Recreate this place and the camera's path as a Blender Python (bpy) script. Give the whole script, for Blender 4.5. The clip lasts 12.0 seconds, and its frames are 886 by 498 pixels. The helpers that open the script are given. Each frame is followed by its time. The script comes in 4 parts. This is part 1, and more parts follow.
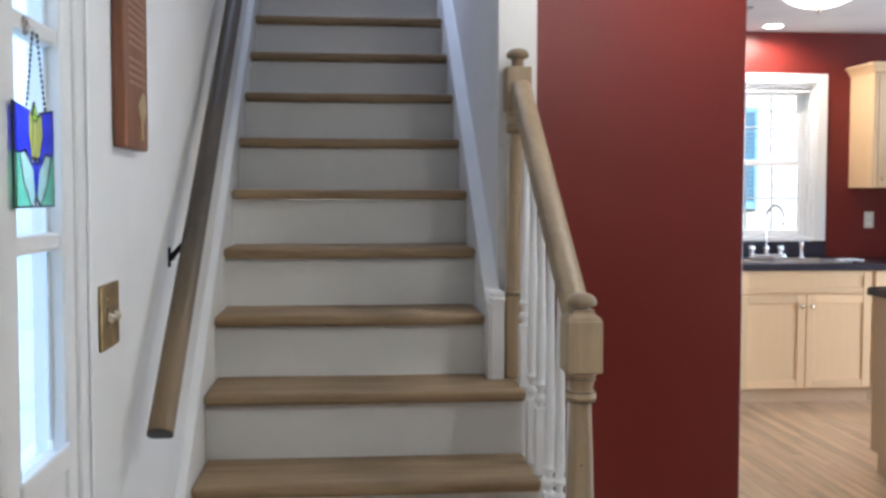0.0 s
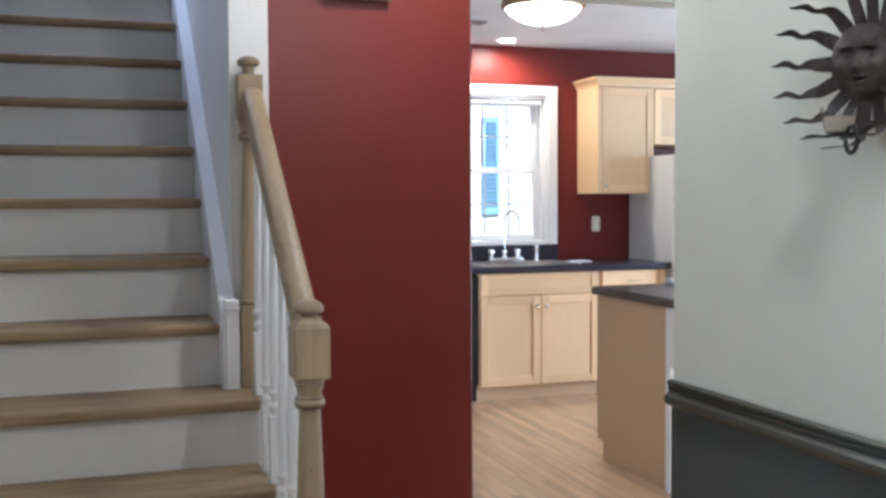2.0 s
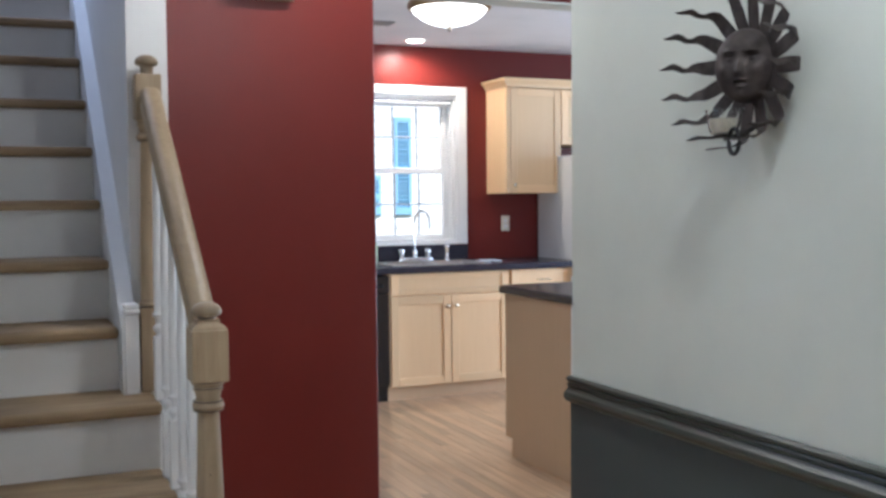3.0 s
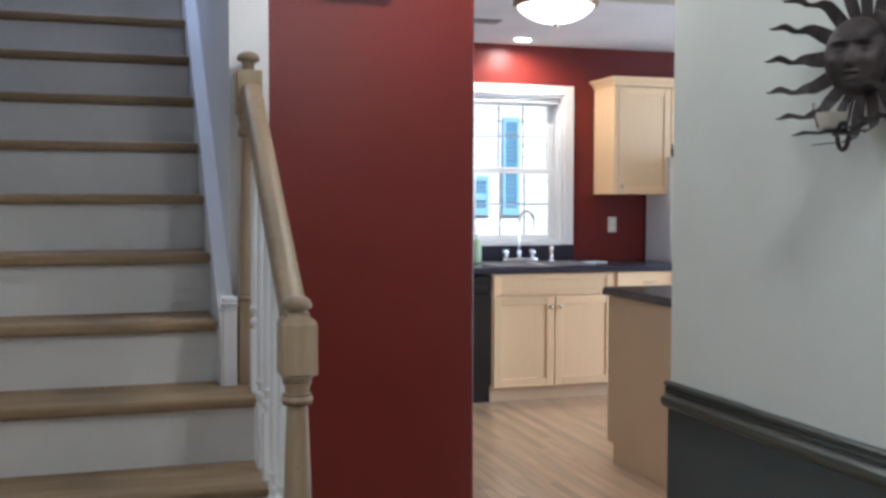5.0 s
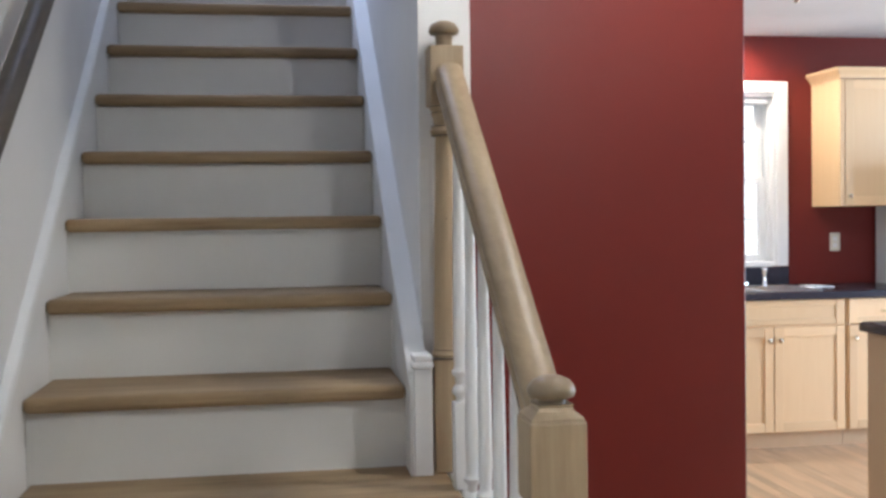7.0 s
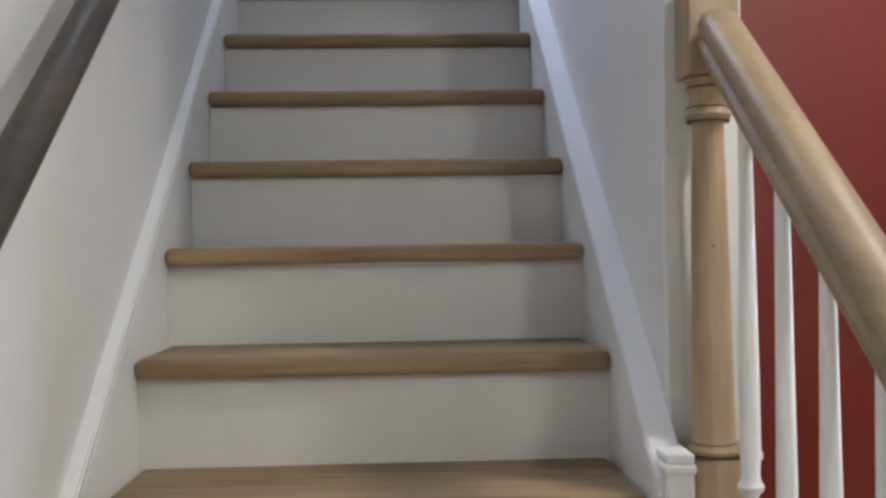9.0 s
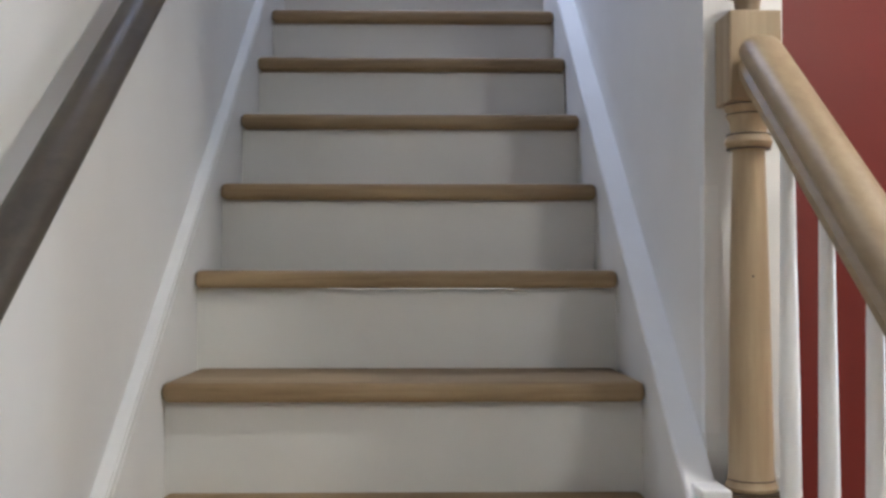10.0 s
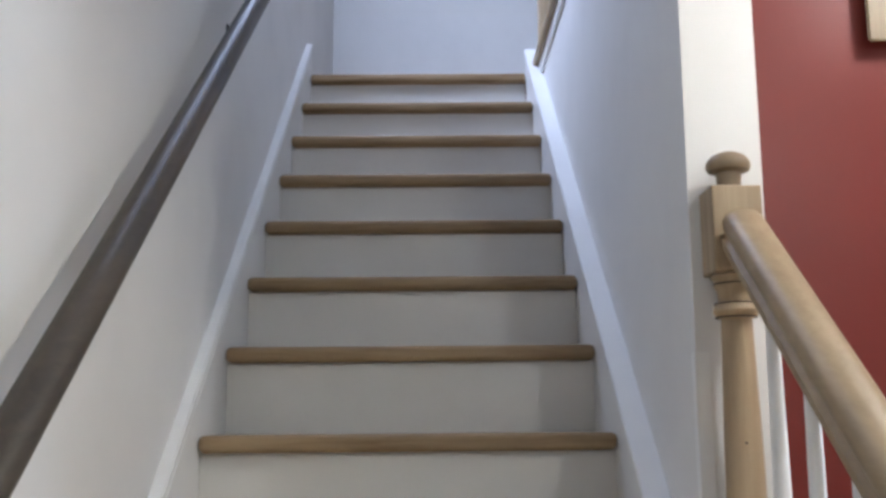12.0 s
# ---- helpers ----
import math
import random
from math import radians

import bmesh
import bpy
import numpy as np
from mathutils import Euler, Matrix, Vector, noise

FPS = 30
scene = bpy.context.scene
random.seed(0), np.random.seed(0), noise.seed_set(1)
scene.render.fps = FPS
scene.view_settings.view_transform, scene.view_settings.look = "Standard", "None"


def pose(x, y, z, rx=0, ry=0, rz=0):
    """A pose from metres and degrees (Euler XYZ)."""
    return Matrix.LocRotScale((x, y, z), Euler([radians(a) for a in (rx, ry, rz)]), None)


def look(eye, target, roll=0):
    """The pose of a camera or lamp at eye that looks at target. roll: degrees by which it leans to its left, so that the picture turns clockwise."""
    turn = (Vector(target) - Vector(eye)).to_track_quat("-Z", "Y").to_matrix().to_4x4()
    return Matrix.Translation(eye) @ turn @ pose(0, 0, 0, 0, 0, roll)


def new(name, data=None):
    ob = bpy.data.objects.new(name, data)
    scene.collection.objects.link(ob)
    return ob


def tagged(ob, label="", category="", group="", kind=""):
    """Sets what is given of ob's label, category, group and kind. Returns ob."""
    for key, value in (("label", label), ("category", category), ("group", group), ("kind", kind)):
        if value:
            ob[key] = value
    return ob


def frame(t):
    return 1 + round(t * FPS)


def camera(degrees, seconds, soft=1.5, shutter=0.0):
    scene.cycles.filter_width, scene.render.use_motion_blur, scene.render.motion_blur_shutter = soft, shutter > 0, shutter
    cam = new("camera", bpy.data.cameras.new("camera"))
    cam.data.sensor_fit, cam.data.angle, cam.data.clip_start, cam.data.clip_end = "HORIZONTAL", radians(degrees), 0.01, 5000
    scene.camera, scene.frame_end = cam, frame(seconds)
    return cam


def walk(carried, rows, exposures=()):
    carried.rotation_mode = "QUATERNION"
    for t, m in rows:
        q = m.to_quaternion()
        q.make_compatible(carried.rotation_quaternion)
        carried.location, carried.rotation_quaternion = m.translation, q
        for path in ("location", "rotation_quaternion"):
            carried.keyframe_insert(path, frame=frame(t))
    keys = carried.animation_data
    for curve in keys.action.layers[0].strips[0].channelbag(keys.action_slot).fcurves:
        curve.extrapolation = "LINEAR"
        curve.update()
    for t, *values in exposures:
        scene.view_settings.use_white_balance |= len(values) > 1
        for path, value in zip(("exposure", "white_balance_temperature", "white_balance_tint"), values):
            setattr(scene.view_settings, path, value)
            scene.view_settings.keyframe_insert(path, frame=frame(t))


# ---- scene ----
cam = camera(46.6, 12.0, 3.0)
PATH = [
    (0, (0.409, -3.927, 1.344), (0.593, -1.938, 1.24), 0.1),
    (0.5, (0.424, -3.937, 1.344), (0.722, -1.961, 1.247), -0.1),
    (1, (0.44, -3.943, 1.346), (0.855, -1.989, 1.249), -0.1),
    (1.5, (0.455, -3.949, 1.348), (0.991, -2.024, 1.256), -0.0),
    (2, (0.471, -3.965, 1.346), (1.114, -2.074, 1.255), -0.3),
    (2.5, (0.483, -3.98, 1.348), (1.219, -2.123, 1.256), -0.3),
    (2.7, (0.491, -3.995, 1.349), (1.255, -2.149, 1.257), -0.4),
    (4.3, (0.533, -3.942, 1.33), (1.375, -2.131, 1.235), -0.8),
    (4.5, (0.539, -3.969, 1.338), (1.32, -2.131, 1.236), -0.7),
    (5, (0.556, -3.965, 1.335), (1.152, -2.058, 1.246), 0.1),
    (5.5, (0.558, -3.862, 1.332), (1.043, -1.924, 1.239), 0.5),
    (6, (0.537, -3.618, 1.334), (0.983, -1.671, 1.232), -0.2),
    (6.5, (0.543, -3.344, 1.324), (0.96, -1.389, 1.243), -1.4),
    (7, (0.554, -3.07, 1.347), (0.87, -1.096, 1.292), -0.8),
    (7.5, (0.508, -2.787, 1.348), (0.777, -0.806, 1.302), -0.5),
    (9.5, (0.455, -2.269, 1.347), (0.505, -0.27, 1.377), -0.5),
    (10, (0.453, -2.274, 1.347), (0.489, -0.275, 1.406), 0.0),
    (10.5, (0.458, -2.283, 1.351), (0.486, -0.287, 1.475), -0.2),
    (11, (0.464, -2.294, 1.361), (0.493, -0.303, 1.551), -0.4),
    (11.5, (0.467, -2.307, 1.369), (0.495, -0.325, 1.634), -0.3),
    (12, (0.47, -2.324, 1.38), (0.49, -0.353, 1.719), -0.5),
]
walk(cam, [(t, look(eye, target, roll)) for t, eye, target, roll in PATH], [
    (0, 0.68, 5850, 10), (1.5, 0.76, 5750, 10), (2.5, 0.62, 5600, 10), (4.5, 0.37, 5550, 10), (5.5, 0.58, 5600, 10), (6.5, 0.82, 5700, 10),
    (7.5, 0.92, 6050, 10), (9.5, 0.98, 6170, 10), (12, 1.02, 6000, 10)])

# ---- world, sun, large lights ----
world = bpy.data.worlds.new("world")
scene.world = world
world.use_nodes = True
wn = world.node_tree
sky = wn.nodes.new("ShaderNodeTexSky")
sky.sky_type, sky.sun_disc = "NISHITA", False
sky.sun_elevation, sky.sun_rotation = radians(42), radians(190)
wn.links.new(sky.outputs[0], wn.nodes["Background"].inputs[0])
wn.nodes["Background"].inputs[1].default_value = 0.1


def lamp(name, kind, at, target, power, color, size=0.1, size_y=None, spot=None):
    data = bpy.data.lights.new(name, kind)
    data.energy, data.color = power, color
    if kind == "AREA":
        data.size = size
        if size_y:
            data.shape, data.size_y = "RECTANGLE", size_y
    elif kind == "SUN":
        data.angle = radians(size)
    else:
        data.shadow_soft_size = size
    if spot:
        data.spot_size, data.spot_blend = radians(spot), 0.6
    ob = new(name, data)
    ob.matrix_world = look(at, target)
    return ob


lamp("sun", "SUN", (3, -20, 18), (0, 0, 0), 4.5, (1.0, 0.95, 0.88), 0.5)
# ceiling lamp of the entry, above and behind the walk; downlights; the kitchen's bowl lamp
lamp("entry_bulb", "POINT", (1.42, -3.20, 2.33), (1.42, -3.20, 0), 19.5, (1.0, 0.97, 0.92), 0.05)
lamp("hall_can_bulb", "SPOT", (1.50, -1.16, 2.455), (1.45, -1.12, 0), 19, (1.0, 0.94, 0.86), 0.05, spot=172)
lamp("kitchen_can_bulb", "SPOT", (3.27, 2.84, 2.47), (3.27, 2.90, 0), 32, (1.0, 0.84, 0.66), 0.04, spot=172)
lamp("dome_bulb", "POINT", (2.67, 0.89, 2.40), (2.67, 0.89, 0), 4, (1.0, 0.94, 0.86), 0.06)
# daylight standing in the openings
lamp("sidelight_daylight", "AREA", (-0.32, -2.06, 1.10), (3, -2.06, 1.10), 12.5, (0.45, 0.69, 1.0), 1.40, 2.0)
lamp("living_window_daylight", "AREA", (2.80, -6.05, 1.35), (4.4, 2.3, 0.9), 72, (0.74, 0.86, 1.0), 1.2, 1.5)
lamp("patio_door_daylight", "AREA", (6.42, 0.6, 1.15), (3.0, 0.8, 0.9), 82, (0.75, 0.865, 1.0), 1.7, 2.0)
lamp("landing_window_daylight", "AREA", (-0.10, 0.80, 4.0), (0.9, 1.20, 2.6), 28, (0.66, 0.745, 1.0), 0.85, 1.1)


# ---- materials ----
def nodes_of(name):
    m = bpy.data.materials.new(name)
    m.use_nodes = True
    t = m.node_tree
    return m, t, t.nodes["Principled BSDF"]


def add(t, kind, **inputs):
    n = t.nodes.new(kind)
    for key, value in inputs.items():
        n.inputs[key.replace("_", " ")].default_value = value
    return n


def ramp(t, source, stops):
    r = t.nodes.new("ShaderNodeValToRGB")
    while len(r.color_ramp.elements) < len(stops):
        r.color_ramp.elements.new(0.5)
    for e, (p, c) in zip(r.color_ramp.elements, stops):
        e.position, e.color = p, (*c, 1)
    t.links.new(source, r.inputs[0])
    return r.outputs[0]


def bump(t, b, height, strength, distance):
    n = add(t, "ShaderNodeBump", Strength=strength, Distance=distance)
    t.links.new(height, n.inputs["Height"])
    t.links.new(n.outputs[0], b.inputs["Normal"])


def shade(c, k):
    return tuple(min(1.0, v * k) for v in c)


def paint(name, color, rough=0.5, relief=0.12, grain=260, coat=0.0):
    """Rolled or brushed paint: fine stipple, faint blotches in colour and gloss."""
    m, t, b = nodes_of(name)
    pos = t.nodes.new("ShaderNodeTexCoord").outputs["Object"]
    big = add(t, "ShaderNodeTexNoise", Scale=2.3, Detail=5.0, Roughness=0.6)
    fine = add(t, "ShaderNodeTexNoise", Scale=grain, Detail=3.0)
    t.links.new(pos, big.inputs["Vector"]), t.links.new(pos, fine.inputs["Vector"])
    t.links.new(ramp(t, big.outputs[0], [(0.3, shade(color, 0.94)), (0.5, color), (0.72, shade(color, 1.04))]), b.inputs["Base Color"])
    r = add(t, "ShaderNodeMapRange", To_Min=rough - 0.05, To_Max=rough + 0.07)
    t.links.new(big.outputs[0], r.inputs["Value"]), t.links.new(r.outputs[0], b.inputs["Roughness"])
    b.inputs["Coat Weight"].default_value = coat
    bump(t, b, fine.outputs[0], relief, 0.002)
    return m


def wood(name, light, dark, along, rough=0.45, fine=60.0, worn=None, coat=0.0, vary=0.13, worn_end=None):
    """Grain stretched along one axis, shifted and tinted from piece to piece."""
    m, t, b = nodes_of(name)
    pos = t.nodes.new("ShaderNodeTexCoord").outputs["Object"]
    info = t.nodes.new("ShaderNodeObjectInfo")
    mp = t.nodes.new("ShaderNodeMapping")
    mp.inputs["Scale"].default_value = tuple(0.07 if a == along else 1.0 for a in "xyz")
    off = add(t, "ShaderNodeVectorMath")
    off.operation = "SCALE"
    t.links.new(info.outputs["Random"], off.inputs["Scale"])
    off.inputs[0].default_value = (7.0, 13.0, 5.0)
    t.links.new(off.outputs[0], mp.inputs["Location"]), t.links.new(pos, mp.inputs["Vector"])
    n1 = add(t, "ShaderNodeTexNoise", Scale=fine, Detail=6.0, Roughness=0.62, Distortion=0.5)
    n2 = add(t, "ShaderNodeTexNoise", Scale=fine * 0.16, Detail=4.0, Distortion=1.2)
    n3 = add(t, "ShaderNodeTexNoise", Scale=3.0, Detail=3.0)
    for n in (n1, n2):
        t.links.new(mp.outputs[0], n.inputs["Vector"])
    t.links.new(pos, n3.inputs["Vector"])
    mid = tuple((p + q) / 2 for p, q in zip(light, dark))
    c1 = ramp(t, n1.outputs[0], [(0.34, dark), (0.5, mid), (0.64, light)])
    c2 = ramp(t, n2.outputs[0], [(0.3, dark), (0.62, light)])
    mix = t.nodes.new("ShaderNodeMix")
    mix.data_type = "RGBA"
    mix.inputs[0].default_value = 0.45
    t.links.new(c1, mix.inputs[6]), t.links.new(c2, mix.inputs[7])
    hs = t.nodes.new("ShaderNodeHueSaturation")
    v = add(t, "ShaderNodeMapRange", To_Min=1 - vary, To_Max=1 + vary)
    t.links.new(info.outputs["Random"], v.inputs["Value"])
    t.links.new(v.outputs[0], hs.inputs["Value"]), t.links.new(mix.outputs[2], hs.inputs["Color"])
    out = hs.outputs[0]
    if worn:
        w = t.nodes.new("ShaderNodeMix")
        w.data_type = "RGBA"
        f = add(t, "ShaderNodeMapRange", From_Min=0.52, From_Max=0.78, To_Max=0.2 if worn_end else 0.7)
        t.links.new(n3.outputs[0], f.inputs["Value"])
        rub = f.outputs[0]
        if worn_end:                            # rubbed paler towards one end, by many hands
            xyz = t.nodes.new("ShaderNodeSeparateXYZ")
            e = add(t, "ShaderNodeMapRange", From_Min=worn_end[0], From_Max=worn_end[1], To_Max=0.85)
            both = t.nodes.new("ShaderNodeMath")
            both.operation, both.use_clamp = "ADD", True
            t.links.new(pos, xyz.inputs[0]), t.links.new(xyz.outputs["Y"], e.inputs["Value"])
            t.links.new(rub, both.inputs[0]), t.links.new(e.outputs[0], both.inputs[1])
            rub = both.outputs[0]
        t.links.new(rub, w.inputs[0])
        w.inputs[7].default_value = (*worn, 1)
        t.links.new(out, w.inputs[6])
        out = w.outputs[2]
    t.links.new(out, b.inputs["Base Color"])
    rr = add(t, "ShaderNodeMapRange", To_Min=rough - 0.08, To_Max=rough + 0.12)
    t.links.new(n3.outputs[0], rr.inputs["Value"]), t.links.new(rr.outputs[0], b.inputs["Roughness"])
    b.inputs["Coat Weight"].default_value = coat
    bump(t, b, n1.outputs[0], 0.12, 0.0015)
    return m


def solid(name, color, rough, metal=0.0, fine=120.0, vary=0.1, relief=0.05):
    m, t, b = nodes_of(name)
    pos = t.nodes.new("ShaderNodeTexCoord").outputs["Object"]
    n = add(t, "ShaderNodeTexNoise", Scale=fine, Detail=4.0)
    t.links.new(pos, n.inputs["Vector"])
    t.links.new(ramp(t, n.outputs[0], [(0.3, shade(color, 1 - vary)), (0.7, shade(color, 1 + vary))]), b.inputs["Base Color"])
    b.inputs["Roughness"].default_value, b.inputs["Metallic"].default_value = rough, metal
    bump(t, b, n.outputs[0], relief, 0.001)
    return m


def glow(name, color, strength):
    m, t, b = nodes_of(name)
    b.inputs["Base Color"].default_value = (*color, 1)
    b.inputs["Emission Color"].default_value = (*color, 1)
    b.inputs["Emission Strength"].default_value = strength
    return m


def glass(name, color=(1, 1, 1), rough=0.0):
    m, t, b = nodes_of(name)
    b.inputs["Base Color"].default_value = (*color, 1)
    b.inputs["Roughness"].default_value = rough
    b.inputs["Transmission Weight"].default_value = 1.0
    b.inputs["IOR"].default_value = 1.45
    return m


WHITE_WALL = paint("white_wall_paint", (0.74, 0.735, 0.72), 0.6)
TRIM = paint("white_trim_gloss", (0.80, 0.80, 0.79), 0.32, 0.05, 90)
RISER = paint("riser_paint", (0.70, 0.69, 0.66), 0.42, 0.06, 120)
RED = paint("red_eggshell_paint", (0.150, 0.0195, 0.0150), 0.36, 0.08, 240)
RED.node_tree.nodes["Principled BSDF"].inputs["Specular IOR Level"].default_value = 0.30
GRAY_GREEN = paint("pale_sage_paint", (0.665, 0.695, 0.625), 0.55)
DARK_GRAY = paint("charcoal_dado_paint", (0.060, 0.074, 0.069), 0.45)
RAIL_PAINT = paint("olive_gray_rail_paint", (0.052, 0.058, 0.045), 0.33, 0.05, 90)
CEILING = paint("ceiling_paint", (0.78, 0.78, 0.79), 0.7)
OAK_X = wood("raw_oak_tread", (0.37, 0.268, 0.154), (0.18, 0.118, 0.064), "x", 0.5, 55, (0.335, 0.25, 0.15))
OAK_X.node_tree.nodes["Principled BSDF"].inputs["Specular IOR Level"].default_value = 0.2      # bare, unvarnished wood
OAK_Y = wood("worn_oak_rail", (0.37, 0.275, 0.160), (0.25, 0.175, 0.098), "y", 0.44, 60, (0.30, 0.22, 0.13), 0.0)
OAK_Z = wood("worn_oak_newel", (0.42, 0.32, 0.20), (0.28, 0.20, 0.118), "z", 0.5, 60, (0.33, 0.25, 0.155), 0.0)
DARK_RAIL = wood("dark_walnut_rail", (0.066, 0.050, 0.031), (0.030, 0.022, 0.013), "y", 0.46, 60, (0.19, 0.125, 0.058), worn_end=(-0.45, -0.82))
OAK_CAP = wood("darkened_oak_cap", (0.27, 0.20, 0.12), (0.19, 0.135, 0.08), "z", 0.38, 60, None, 0.05)
DARK_GROOVE = solid("dark_stain", (0.055, 0.035, 0.02), 0.5)
MAPLE_Z = wood("maple_cabinet", (0.80, 0.565, 0.325), (0.765, 0.53, 0.295), "z", 0.36, 45)
MAPLE_X = wood("maple_rail", (0.80, 0.565, 0.325), (0.765, 0.53, 0.295), "x", 0.36, 45)
# veneer of the island; its darker tone also gives the toe boards their shade
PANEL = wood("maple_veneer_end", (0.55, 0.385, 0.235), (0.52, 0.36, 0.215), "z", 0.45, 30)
FLOOR_OAK = wood("oak_floorboard", (0.68, 0.475, 0.29), (0.41, 0.260, 0.150), "y", 0.32, 30, None, 0.2, 0.17)
WALNUT = wood("plaque_walnut", (0.24, 0.095, 0.045), (0.12, 0.045, 0.022), "z", 0.45, 60, None, 0.0)
COUNTER = solid("charcoal_laminate", (0.028, 0.027, 0.040), 0.24, 0, 400, 0.5, 0.03)
BLACK = solid("black_appliance", (0.012, 0.012, 0.014), 0.22)
APPLIANCE = solid("white_appliance_enamel", (0.74, 0.75, 0.74), 0.28, 0, 500, 0.02, 0.12)
CHROME = solid("chrome", (0.75, 0.76, 0.78), 0.12, 1.0)
STEEL = solid("brushed_steel", (0.55, 0.56, 0.58), 0.28, 1.0, 300)
BRASS = solid("aged_brass", (0.44, 0.32, 0.15), 0.38, 1.0, 30, 0.25)
NICKEL = solid("warm_nickel", (0.62, 0.55, 0.44), 0.25, 1.0)
BRASS_RIM = solid("antique_brass", (0.36, 0.25, 0.13), 0.3, 1.0, 40, 0.2)
IRON = solid("rusted_iron", (0.052, 0.041, 0.037), 0.62, 0.4, 45, 0.4, 0.25)
BLACK_METAL = solid("black_metal", (0.02, 0.018, 0.016), 0.45, 0.6)
IVORY = solid("ivory_plastic", (0.70, 0.66, 0.55), 0.35)
SIDING = paint("white_siding", (0.82, 0.82, 0.80), 0.6)
SHUTTER_BLUE = paint("blue_shutter_paint", (0.27, 0.50, 0.70), 0.5)
# white muntins coloured grey-blue: their shade against the bright panes
GRILLE_SHADED = paint("shaded_window_grille", (0.50, 0.53, 0.58), 0.4, 0.05, 90)
GLASS = glass("clear_glass")
LAMP_GLASS = glow("lit_alabaster_glass", (1.0, 0.96, 0.90), 3.4)
CAN_GLOW = glow("lit_bulb", (1.0, 0.90, 0.76), 30.0)
BLUE_GLASS = glass("blue_stained_glass", (0.06, 0.07, 1.0), 0.15)
GREEN_GLASS = glass("green_stained_glass", (0.34, 0.95, 0.60), 0.15)
PALE_GLASS = glass("pale_green_stained_glass", (0.78, 1.0, 0.82), 0.15)
YELLOW_GLASS = glass("yellow_stained_glass", (0.95, 0.80, 0.18), 0.15)
LIME_GLASS = glass("lime_stained_glass", (0.65, 1.0, 0.06), 0.15)
LEAD = solid("dark_leading", (0.03, 0.03, 0.03), 0.4, 0.6)
ENGRAVED = solid("gilt_lettering", (0.38, 0.23, 0.12), 0.45, 0.2)

# ---- building blocks ----
ORIGIN = {}


def thing(name, label, category, at=(0, 0, 0), group="", kind=""):
    ob = new(name)
    ob.location = at
    ORIGIN[ob] = Vector(at)
    return tagged(ob, label, category, group, kind)


def part(name, bm, material, parent=None, label="", smooth=False):
    """Links a bmesh, drawn in world places, as one mesh, under a thing or a part."""
    o = ORIGIN.get(parent, Vector())
    bmesh.ops.translate(bm, verts=bm.verts, vec=-o)
    bmesh.ops.recalc_face_normals(bm, faces=bm.faces)
    me = bpy.data.meshes.new(name)
    bm.to_mesh(me)
    bm.free()
    me.materials.append(material)
    if smooth:
        for p in me.polygons:
            p.use_smooth = True
        me.set_sharp_from_angle(angle=radians(38))
    ob = new(name, me)
    ob.parent = parent
    ORIGIN[ob] = o
    if label:
        tagged(ob, label)
    return ob


def structure(name, bm, material, label, category):
    return tagged(part(name, bm, material), label, category, kind="structure")


def box(x0, x1, y0, y1, z0, z1, bevel=0.0, seg=1, bm=None):
    own = bmesh.new()
    bmesh.ops.create_cube(own, size=1.0)
    for v in own.verts:
        v.co = Vector(((x0 + x1) / 2 + v.co.x * (x1 - x0), (y0 + y1) / 2 + v.co.y * (y1 - y0), (z0 + z1) / 2 + v.co.z * (z1 - z0)))
    if bevel:
        bmesh.ops.bevel(own, geom=own.edges[:], offset=bevel, segments=seg, affect="EDGES", profile=0.5)
    if bm is None:
        return own
    return join(bm, own)


def join(bm, other):
    me = bpy.data.meshes.new("tmp")
    other.to_mesh(me)
    other.free()
    bm.from_mesh(me)
    bpy.data.meshes.remove(me)
    return bm


def lathe(profile, x, y, sides=20, bm=None, angle=0.0, ring=False):
    """Turned shape about an upright axis; profile: rows of (radius, height)."""
    bm = bm or bmesh.new()
    rings = []
    for r, z in profile:
        rings.append([bm.verts.new((x + r * math.cos(angle + a * math.tau / sides), y + r * math.sin(angle + a * math.tau / sides), z)) for a in range(sides)])
    for a, b in zip(rings, rings[1:] + ([rings[0]] if ring else [])):
        for i in range(sides):
            bm.faces.new((a[i], a[(i + 1) % sides], b[(i + 1) % sides], b[i]))
    if not ring:
        bm.faces.new(rings[0]), bm.faces.new(rings[-1])
    return bm


def turned(bm, m):
    bmesh.ops.transform(bm, matrix=m, verts=bm.verts)
    return bm


def prism(outline, lo, hi, axis="x", bevel=0.0, bm=None):
    """An outline in the two other axes, drawn out along one axis."""
    own = bmesh.new()

    def put(a, b, c):
        return {"x": (c, a, b), "y": (a, c, b), "z": (a, b, c)}[axis]

    lower = [own.verts.new(put(a, b, lo)) for a, b in outline]
    upper = [own.verts.new(put(a, b, hi)) for a, b in outline]
    n = len(outline)
    for i in range(n):
        own.faces.new((lower[i], lower[(i + 1) % n], upper[(i + 1) % n], upper[i]))
    own.faces.new(lower), own.faces.new(upper)
    if bevel:
        bmesh.ops.bevel(own, geom=own.edges[:], offset=bevel, segments=1, affect="EDGES")
    return own if bm is None else join(bm, own)


